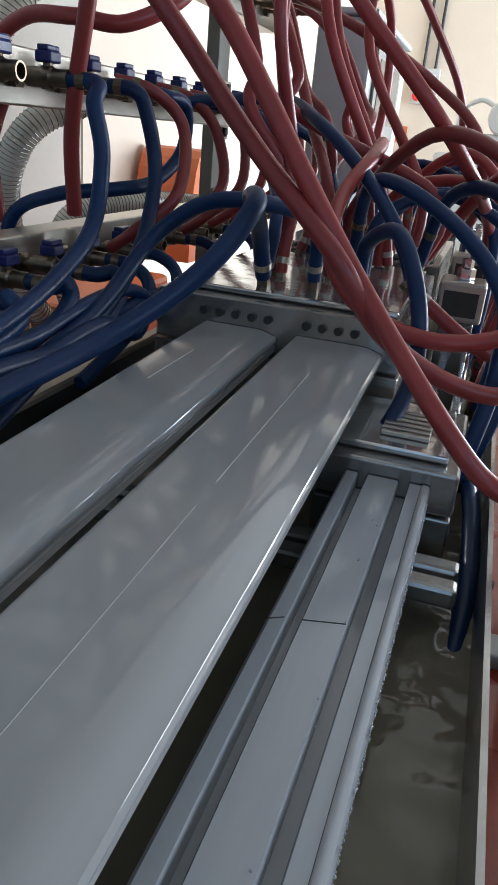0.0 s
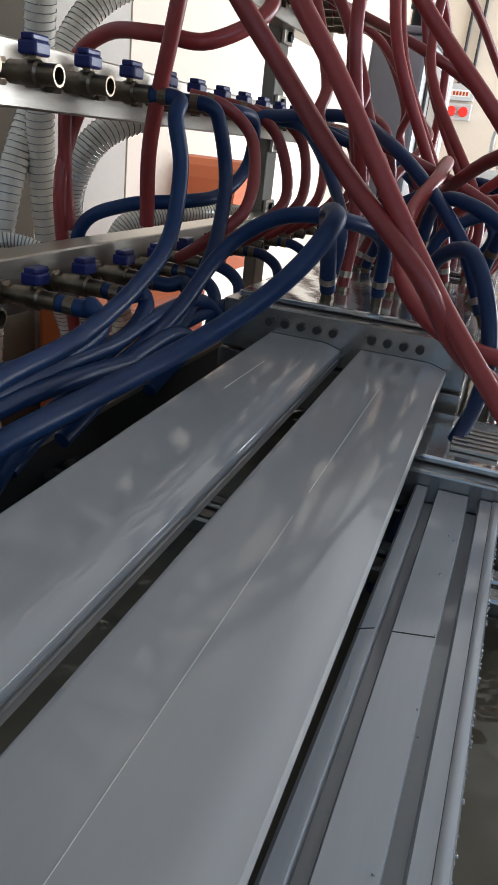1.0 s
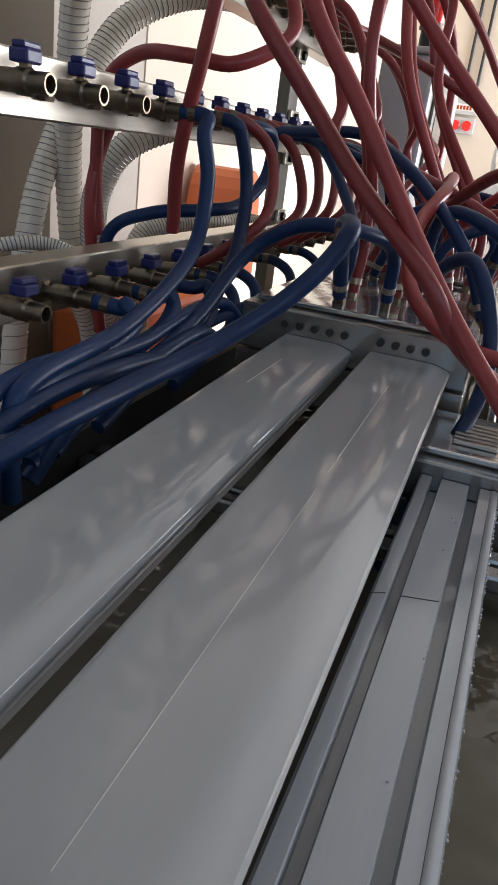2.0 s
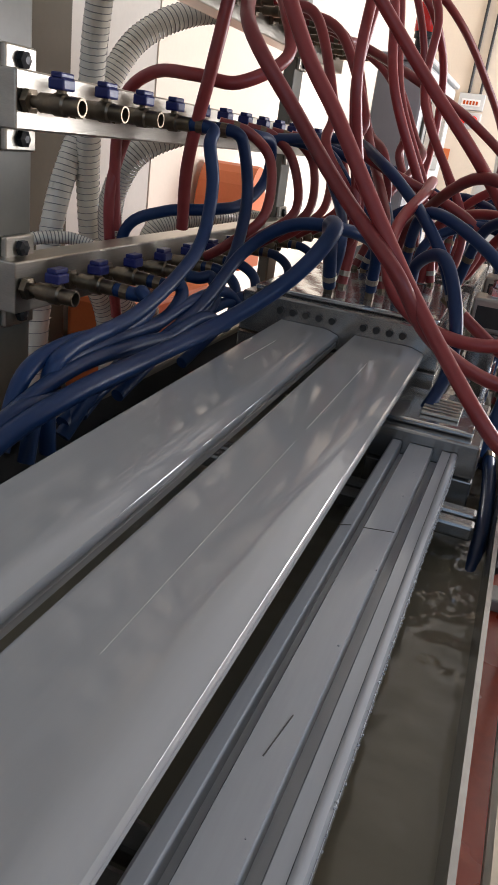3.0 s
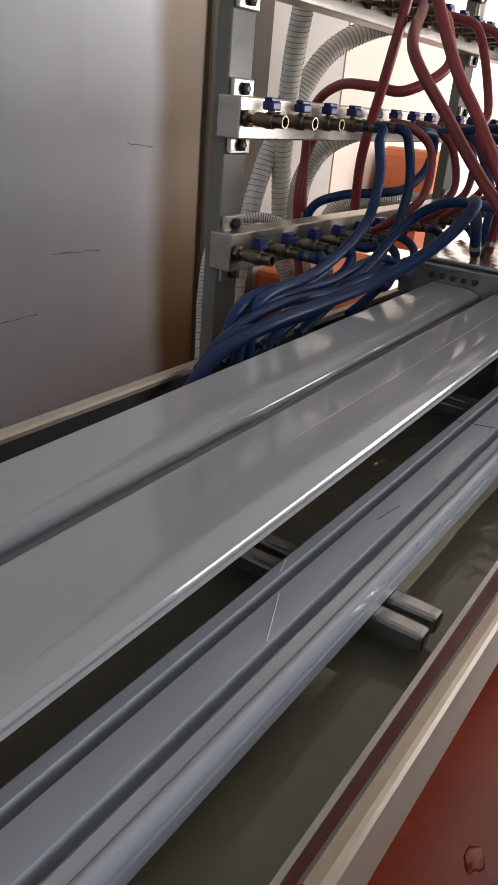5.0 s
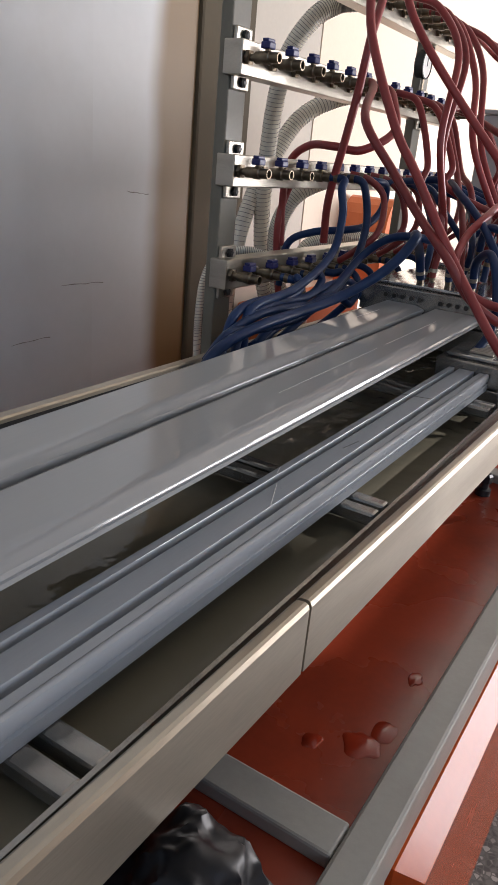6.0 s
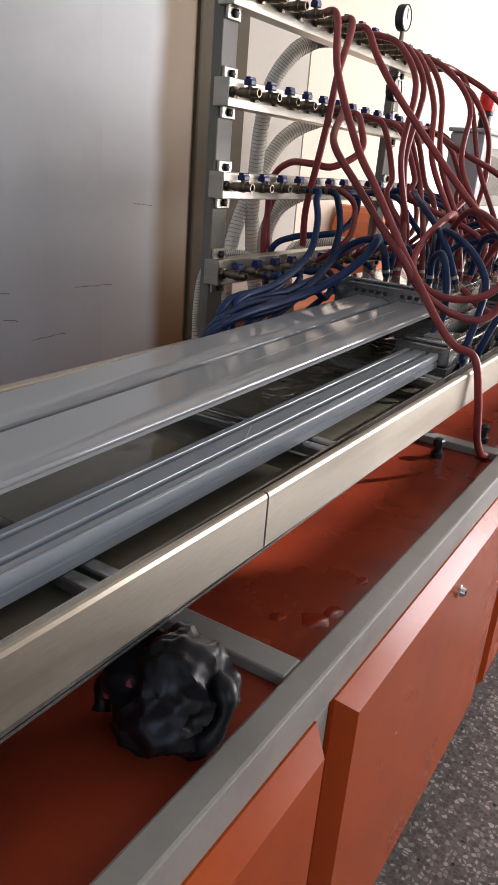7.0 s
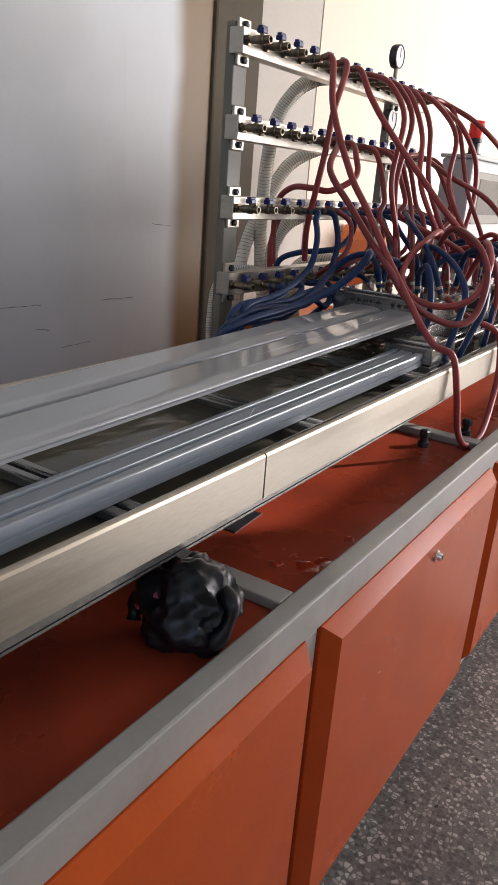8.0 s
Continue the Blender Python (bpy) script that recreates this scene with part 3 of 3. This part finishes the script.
red(*tail(3, 11), (-0.278, 1.965, 1.580), (-0.204, 1.926, 1.529), (-0.162, 1.986, 1.434), (-0.151, 2.000, 1.314), (-0.151, 1.938, 1.186), (-0.162, 1.916, 1.066))
red(*tail(2, 10), (-0.289, 1.826, 1.429), (-0.151, 1.744, 1.369), (-0.048, 1.797, 1.314), (0.043, 1.742, 1.235), (0.055, 1.829, 1.116), (0.002, 1.906, 1.066))
red((-0.470, 1.280, 1.256), (-0.485, 1.264, 1.205), (-0.490, 1.248, 1.146), (-0.490, 1.253, 1.076), (-0.480, 1.269, 0.957), fit_ends=(False, False))
red(*tail(2, 5), (-0.278, 1.312, 1.399), (-0.257, 1.280, 1.345), (-0.299, 1.227, 1.305), (-0.360, 1.225, 1.308), (-0.425, 1.235, 1.306), (-0.475, 1.245, 1.268), (-0.487, 1.252, 1.18), (-0.485, 1.26, 1.09), fit_ends=(False, False))

# the red bundle that falls from the two upper manifolds to the calibrators
rnd = random.Random(4)
for r, k in [(3, k) for k in (6, 7, 8, 9, 10)] + [(2, k) for k in (6, 7, 8, 9, 11, 12, 13)] + [(3, 13)]:
    a = tail(r, k)
    v = Vector(a[1])
    end = Vector((rnd.uniform(-0.22, 0.0), min(2.5, max(1.37, v.y - rnd.uniform(0.0, 0.22))), 1.058))
    out = rnd.uniform(0.09, 0.17)
    p1 = v + Vector((out * 0.5, -0.01, -0.022 - rnd.uniform(0, 0.02)))
    p2 = v + Vector((out, -0.03, -0.11 - rnd.uniform(0, 0.04)))
    p3 = Vector((v.x + out + rnd.uniform(-0.01, 0.05), v.y - rnd.uniform(0.02, 0.10), 1.058 + (v.z - 1.058) * 0.5))
    p4 = Vector((end.x + rnd.uniform(-0.03, 0.03), end.y - rnd.uniform(-0.03, 0.04), 1.16))
    red(*a, tuple(p1), tuple(p2), tuple(p3), tuple(p4), tuple(end), radius=0.0076)
for k in range(7):
    y = 1.32 + 0.11 * k
    red((-0.352, y - 0.02, 1.257), (-0.312, y, 1.248), (-0.282, y + 0.02, 1.213), (-0.262, y - 0.03 + rnd.uniform(-0.03, 0.03), 1.145), (-0.302, y - 0.06, 1.100), (-0.337, y - 0.05, 1.076), radius=0.0074, fit_ends=(False, False))

# the blue hoses of the two lower manifolds
blue(*tail(0, 1), (-0.305, 1.020, 1.064), (-0.292, 1.015, 1.047), (-0.293, 0.955, 1.034), (-0.299, 0.865, 1.036), (-0.305, 0.805, 1.017), (-0.299, 0.765, 0.957), fit_ends=(False, False))
blue(*tail(0, 3), (-0.294, 1.195, 1.062), (-0.278, 1.175, 1.038), (-0.270, 1.085, 1.014), (-0.276, 0.955, 1.020), (-0.284, 0.845, 1.017), (-0.289, 0.745, 0.985), (-0.294, 0.705, 0.936), fit_ends=(False, False))
blue(*tail(1, 3), (-0.305, 1.170, 1.227), (-0.294, 1.166, 1.181), (-0.289, 1.138, 1.117), (-0.289, 1.073, 1.077), (-0.289, 0.973, 1.047), (-0.289, 0.854, 1.035), (-0.292, 0.825, 1.009), (-0.292, 0.826, 0.936), fit_ends=(False, False))
blue(*tail(1, 4), (-0.299, 1.275, 1.224), (-0.289, 1.280, 1.163), (-0.278, 1.230, 1.096), (-0.276, 1.165, 1.049), (-0.270, 1.074, 1.017), (-0.270, 0.960, 0.998), (-0.276, 0.852, 0.995), (-0.284, 0.763, 0.998), (-0.294, 0.714, 0.957), fit_ends=(False, False))
blue(*tail(1, 5), (-0.305, 1.398, 1.237), (-0.310, 1.404, 1.186), (-0.320, 1.345, 1.150), (-0.345, 1.290, 1.140), (-0.410, 1.265, 1.128), (-0.465, 1.255, 1.095), (-0.480, 1.26, 1.00), fit_ends=(False, False))
blue((-0.155, 1.297, 1.064), (-0.153, 1.258, 1.121), (-0.135, 1.165, 1.159), (-0.117, 1.120, 1.158), (-0.135, 1.099, 1.121), (-0.167, 1.072, 1.082), (-0.209, 1.015, 1.044), (-0.241, 0.915, 1.021), (-0.259, 0.817, 1.007), (-0.278, 0.731, 0.980), (-0.289, 0.685, 0.936), radius=0.0096, fit_ends=(True, False))
blue(*tail(0, 2), (-0.305, 1.105, 1.069), (-0.294, 1.105, 1.051), (-0.289, 1.049, 1.030), (-0.289, 0.931, 1.029), (-0.291, 0.844, 1.021), (-0.294, 0.810, 0.985), (-0.294, 0.795, 0.936), fit_ends=(False, False))
blue((-0.098, 1.312, 1.066), (-0.098, 1.280, 1.131), (-0.140, 1.205, 1.153), (-0.204, 1.213, 1.143), (-0.257, 1.206, 1.101), (-0.273, 1.126, 1.042), (-0.276, 1.012, 1.011), (-0.278, 0.896, 0.994), (-0.289, 0.845, 0.947), fit_ends=(True, False))
blue((-0.078, 1.441, 1.066), (-0.053, 1.366, 1.176), (0.042, 1.291, 1.151), (0.108, 1.227, 1.093), (0.117, 1.185, 1.029), (0.109, 1.165, 0.965), (0.096, 1.155, 0.903))
blue((0.002, 1.473, 1.066), (0.032, 1.430, 1.165), (0.091, 1.366, 1.176), (0.134, 1.312, 1.116), (0.149, 1.269, 1.045), (0.132, 1.248, 0.980), (0.112, 1.232, 0.903), (0.105, 1.237, 0.855))
blue(*tail(1, 6), (-0.219, 1.527, 1.260), (-0.138, 1.420, 1.234), (-0.070, 1.366, 1.188), (-0.013, 1.312, 1.133), (0.022, 1.301, 1.066))
blue((-0.042, 1.297, 1.062), (-0.038, 1.280, 1.116), (0.002, 1.227, 1.136), (0.037, 1.185, 1.066), (0.037, 1.175, 0.992), (0.007, 1.085, 0.925), (-0.008, 0.985, 0.871), fit_ends=(True, False))
blue((0.105, 1.205, 0.936), (0.122, 1.105, 0.903), (0.123, 0.985, 0.874), (0.105, 0.885, 0.862), (0.055, 0.825, 0.855), fit_ends=(False, False))
for r, k in ((0, 4), (0, 5), (0, 7), (0, 9)):
    a = tail(r, k)
    v = Vector(a[1])
    lead = min(0.02 + 0.05 * k, 0.36)
    blue(*a, tuple(v + Vector((0.03, -0.01, -0.02))), tuple(v + Vector((0.045, -0.07, -0.06))), (-0.252 - 0.012 * (k % 3), v.y - 0.16, 1.008 + 0.020 * (k % 3)),
         (-0.267 - 0.012 * (k % 3), v.y - 0.16 - lead * 0.6, 1.001 + 0.022 * (k % 2)), (-0.290, v.y - 0.2 - lead, 0.96), radius=0.0078, fit_ends=(False, False))
for k in (7, 8, 9, 10, 11, 12, 13):
    a = tail(1, k)
    v = Vector(a[1])
    end = Vector((rnd.uniform(-0.22, 0.0), max(1.34, v.y - rnd.uniform(-0.05, 0.25)), 1.058))
    mid = v.lerp(end, 0.55) + Vector((rnd.uniform(0, 0.05), rnd.uniform(-0.04, 0.04), rnd.uniform(0.02, 0.06)))
    blue(*a, tuple(v + Vector((0.05, -0.01, -0.012))), tuple(mid), (end.x + 0.01, end.y - 0.01, 1.12), tuple(end), radius=0.0078)
for k in range(9):
    x0, x1 = rnd.uniform(-0.2, -0.05), rnd.uniform(0.02, 0.12)
    y = 1.45 + 0.11 * k
    blue((x0, y, 1.056), (x0 + 0.01, y + 0.01, 1.13), ((x0 + x1) / 2, y + 0.03, 1.18 + rnd.uniform(-0.02, 0.03)), (x1, y + rnd.uniform(-0.05, 0.05), 1.12), (x1 + 0.01, y, 1.03), (x1, y, 0.90), radius=0.0078)
for k in range(5):
    y = 1.55 + 0.16 * k
    red((-0.06, y, 1.056), (-0.05, y - 0.02, 1.15), (0.03, y - 0.06, 1.21 + rnd.uniform(-0.03, 0.03)), (0.10, y - 0.10, 1.16), (0.13, y - 0.10, 1.06), (0.11, y - 0.08, 0.90), radius=0.0078)

# ---- ducts behind the rack ----


def duct(*pts, radius=0.021):
    d = thing("flexible_duct", pts[0], "clear ribbed flexible duct with a wire spiral, hanging behind the rack", "duct", "ducts behind the rack")
    o = Vector(pts[0])
    path = [p - o for p in smooth_points(pts, 24)]
    part("skin", tube(path, radius, 20, ridge=lambda i: 1.0 - 0.05 * (i % 2)), DUCT, d, "", True)
    turns, coil = len(path) * 0.55, []
    up = Vector((0.2, 0.9, 0.1))
    steps = int(turns * 12)
    for j in range(steps):
        f = j / steps * (len(path) - 1.001)
        i = int(f)
        q = path[i].lerp(path[i + 1], f - i)
        t = (path[i + 1] - path[i]).normalized()
        u = (up - t * up.dot(t)).normalized()
        w = t.cross(u)
        a = 2 * math.pi * j / 12
        coil.append(q + (radius + 0.0002) * (math.cos(a) * u + math.sin(a) * w))
    part("wire", tube(coil, 0.0008, 4), WIRE, d)
    return d


duct((-0.451, 1.441, 1.613), (-0.490, 1.420, 1.605), (-0.530, 1.382, 1.568), (-0.580, 1.371, 1.491), (-0.610, 1.384, 1.385), (-0.640, 1.420, 1.256), (-0.665, 1.463, 1.116), (-0.670, 1.505, 0.957), (-0.670, 1.570, 0.800), (-0.670, 1.591, 0.300))
duct((-0.451, 1.742, 1.434), (-0.500, 1.698, 1.449), (-0.550, 1.594, 1.429), (-0.610, 1.519, 1.375), (-0.650, 1.479, 1.289), (-0.680, 1.440, 1.192), (-0.700, 1.404, 1.048), (-0.710, 1.376, 0.800), (-0.710, 1.366, 0.300))
duct((-0.451, 1.548, 1.256), (-0.485, 1.527, 1.247), (-0.540, 1.435, 1.205), (-0.580, 1.418, 1.140), (-0.610, 1.453, 1.058), (-0.620, 1.515, 0.934), (-0.620, 1.591, 0.800), (-0.620, 1.634, 0.300))
duct((-0.451, 1.916, 1.069), (-0.500, 1.851, 1.074), (-0.530, 1.732, 1.080), (-0.570, 1.661, 1.072), (-0.610, 1.618, 1.044), (-0.630, 1.634, 0.957), (-0.640, 1.698, 0.800), (-0.640, 1.720, 0.300))
duct((-0.478, 1.22, 1.062), (-0.53, 1.20, 1.075), (-0.58, 1.155, 1.062), (-0.60, 1.128, 1.01), (-0.605, 1.120, 0.92), (-0.605, 1.122, 0.80), (-0.605, 1.125, 0.3), radius=0.009)

# ---- control box beyond the calibrators ----
cb = thing("control_box", (-0.301, 2.369, 0.058), "light grey control box on a post with a dark operator screen", "control box")
part("post", box(-0.03, -0.03, -0.058, 0.03, 0.03, 1.0, 0.003), CABINET, cb)
part("body", box(-0.03, -0.24, 1.0, 0.088, 0.32, 1.39, 0.008), CABINET, cb)
part("lid", box(-0.036, -0.25, 1.391, 0.095, 0.33, 1.404, 0.004), CABINET, cb)
scr = part("screen_frame", box(0.089, -0.19, 1.165, 0.096, 0.18, 1.350, 0.003), POST_PAINT, cb, "grey screen surround")
part("screen", box(0.0965, -0.155, 1.20, 0.0975, 0.145, 1.325), GLASS_DARK, scr, "dark operator screen")
bc = thing("warning_beacon", (-0.256, 2.236, 1.462), "red warning beacon on a black base on the control box", "beacon")
part("base", lathe([(0.028, 0.0), (0.028, 0.008), (0.020, 0.010), (0.020, 0.045), (0.025, 0.047), (0.025, 0.060)], "z", (0, 0, 0), 18), BLACK, bc, "", True)
part("lens", lathe([(0.026, 0.060), (0.027, 0.065), (0.027, 0.112), (0.024, 0.120), (0.001, 0.122)], "z", (0, 0, 0), 18), RED_LAMP, bc, "red translucent lens", True)

# ---- orange shape added by the wall ----
om = thing("machine_housing", (-1.05, 2.6, 0.0), "orange box shape added against the wall for an orange area there", "machine")
part("body", box(-0.15, -0.40, 0.0, 0.10, 0.26, 0.73, 0.02), ORANGE, om)
# rounded hump: sunlit salmon haze on the wall, built as an orange shape
hump = [(-0.10 + 0.0 * k, 0.56 + 0.11 * math.cos(math.pi * k / 12), 0.74 + 0.40 * math.sin(math.pi * k / 12) ** 0.6) for k in range(13)]
part("hood", loft([[(x0, y, z) for x0, y, z in ((-0.14, q[1], q[2]) for q in hump)], [(0.09, q[1], q[2]) for q in hump]]), ORANGE, om, "rounded orange hump standing in for sunlit haze")

# ---- bag on the tray ----
def lump(size, seed, flat, creases):
    bm = bmesh.new()
    bmesh.ops.create_icosphere(bm, subdivisions=5, radius=1.0)
    for v in bm.verts:
        d = v.co.normalized()
        n1 = noise.noise(d * 1.3 + Vector((seed, 1, 0)))
        n2 = abs(noise.noise(d * 2.1 + Vector((0, seed, 2))))
        n3 = abs(noise.noise(d * 4.5 + Vector((8, 5, seed))))
        p = Vector((d.x * size[0], d.y * size[1], d.z * size[2])) * (1.05 + 0.25 * n1 - creases * n2 - 0.10 * n3)
        p.z = max(p.z, flat)
        v.co = p
    return bm


bag = thing("plastic_bag", (0.160, 0.065, 0.712), "crumpled black plastic bag with pink lining on the tray", "bag")
bm = lump((0.072, 0.064, 0.068), 3.0, -0.052, 0.30)
bmesh.ops.translate(bm, verts=bm.verts, vec=(0, 0, 0.053))
part("body", bm, BAG, bag, "", True)
part("fold", tube(smooth_points([(0.045, -0.02, 0.02), (0.066, -0.012, 0.045), (0.070, 0.0, 0.072), (0.055, 0.010, 0.088), (0.030, 0.012, 0.096)], 6), 0.013, 12, ridge=lambda i: 0.8 + 0.25 * math.sin(i * 0.5)), BAG, bag, "thick curled fold", True)
part("fold", tube(smooth_points([(-0.02, 0.0, 0.10), (-0.05, -0.02, 0.075), (-0.062, -0.035, 0.05), (-0.058, -0.045, 0.03)], 6), 0.013, 12, ridge=lambda i: 0.85 + 0.2 * math.sin(i * 0.7)), BAG, bag, "", True)
part("lining", tube(smooth_points([(-0.02, -0.040, 0.082), (-0.035, -0.046, 0.068), (-0.050, -0.045, 0.055)], 5), 0.0055, 8), PINK, bag, "strip of pink lining", True)

# ---- far end of the room ----
ob = thing("socket_panel", (-0.665, 7.49, 1.77), "grey wall box with a label above red power sockets", "socket box")
part("box", box(-0.11, -0.06, -0.065, 0.11, 0.008, 0.065, 0.006), CABINET, ob)
plate = part("label_plate", box(-0.08, -0.063, -0.035, 0.08, -0.0605, 0.02), WHITE_FACE, ob, "white plate with dark bars")
for k in range(5):
    part("mark", box(-0.065 + 0.027 * k, -0.066, -0.025, -0.048 + 0.027 * k, -0.0635, 0.005), RED_PAINT, plate)
part("lower_box", box(-0.11, -0.06, -0.215, 0.11, 0.008, -0.085, 0.006), CABINET, ob)
for x in (-0.05, 0.05):
    part("socket", lathe([(0.04, -0.061), (0.04, -0.085), (0.034, -0.09), (0.002, -0.09)], "y", (x, 0, -0.15), 18), RED_LAMP, ob, "red round power socket", True)
for x in (-0.04, 0.06):
    cn = thing("conduit", (-0.665 + x, 7.48, 1.837), "thin dark cable conduit running up the wall", "conduit", "conduits on the far wall")
    part("pipe", lathe([(0.012, 0.0), (0.012, 2.38)], "z", (0, 0, 0), 10), BLACK, cn)
notice = thing("notice", (-0.835, 7.494, 1.31), "plain orange paper notice stuck on the far wall", "notice")
part("sheet", box(-0.075, -0.003, -0.065, 0.075, 0.0, 0.065), ORANGE, notice)
ma = thing("white_machine", (0.05, 6.2, 0.0), "white and grey processing machine with round housings at the room's end", "machine")
part("body", box(-0.42, -0.3, 0.0, 0.9, 0.5, 1.20, 0.03), CABINET, ma)
part("hopper", box(-0.25, -0.2, 1.201, 0.15, 0.3, 1.34, 0.03), CABINET, ma)
part("motor", lathe([(0.002, -0.36), (0.10, -0.35), (0.11, -0.32), (0.11, -0.1), (0.09, -0.08)], "y", (0.0, 0, 1.44), 22), CABINET, ma, "round motor housing", True)
part("hose", tube(smooth_points([(-0.30, 0, 1.20), (-0.30, -0.02, 1.45), (-0.18, -0.04, 1.55), (-0.05, -0.05, 1.50)], 8), 0.016, 10), CABINET, ma, "", True)

# ---- wear and small things ----
for a, b in (((1.275, 0.878), (1.448, 0.872)), ((0.845, 0.888), (1.006, 0.884)), ((1.087, 0.729), (1.228, 0.733)), ((1.549, 1.140), (1.651, 1.131)), ((0.98, 0.808), (1.036, 0.797))):
    p, q = Vector((-1.2098, *a)), Vector((-1.2098, *b))
    n = 7
    line = [p.lerp(q, i / n) + Vector((0, 0, rnd.uniform(-0.0015, 0.0015))) for i in range(n + 1)]
    tagged(link("wall_scuff", tube(line, 0.0016, 6, ridge=lambda i: 0.4 + 0.6 * ((i * 37) % 5) / 4), SCUFF), "dark scuff mark rubbed on the white wall", "scuff mark", "scuffs on the wall")
for x, y in ((0.109, 1.09), (0.160, 1.27)):
    kn = thing("drain_knob", (x, y, 0.712), "black plastic drain knob on the red tray", "knob", "drain knobs")
    part("base", lathe([(0.015, 0.0), (0.015, 0.012), (0.009, 0.014), (0.009, 0.026)], "z", (0, 0, 0), 14), BLACK, kn, "", True)
    part("cap", lathe([(0.013, 0.026), (0.014, 0.030), (0.014, 0.040), (0.010, 0.044), (0.001, 0.045)], "z", (0, 0, 0), 8), BLACK, kn)
# thin black sheet added where the tray has a dark patch
pad = link("rubber_pad", box(-0.028, -0.05, 0.0, 0.028, 0.05, 0.002), BLACK)
pad.matrix_world = pose(-0.005, 0.42, 0.7122, 0, 0, 4)
tagged(pad, "thin black sheet added for a dark patch on the red tray", "pad")
for x, y, a, b in ((0.143, 0.327, 0.010, 0.012), (0.187, 0.352, 0.022, 0.020), (0.200, 0.385, 0.012, 0.02), (0.197, 0.489, 0.008, 0.014)):
    pb = bmesh.new()
    n = 28
    ring = []
    for k in range(n):
        t = 2 * math.pi * k / n
        r = 1 + 0.35 * noise.noise((math.cos(t) * 1.7 + x * 50, math.sin(t) * 1.7, y * 30))
        ring.append((x + a * r * math.cos(t), y + b * r * math.sin(t)))
    inner = [(x + (p - x) * 0.85, y + (q - y) * 0.85) for p, q in ring]
    loft([[(p, q, 0.7122) for p, q in ring], [(p, q, 0.7135) for p, q in inner]], pb)
    tagged(link("puddle", pb, PUDDLE, None, True), "small wet puddle of water on the red tray", "puddle", "puddles on the tray")
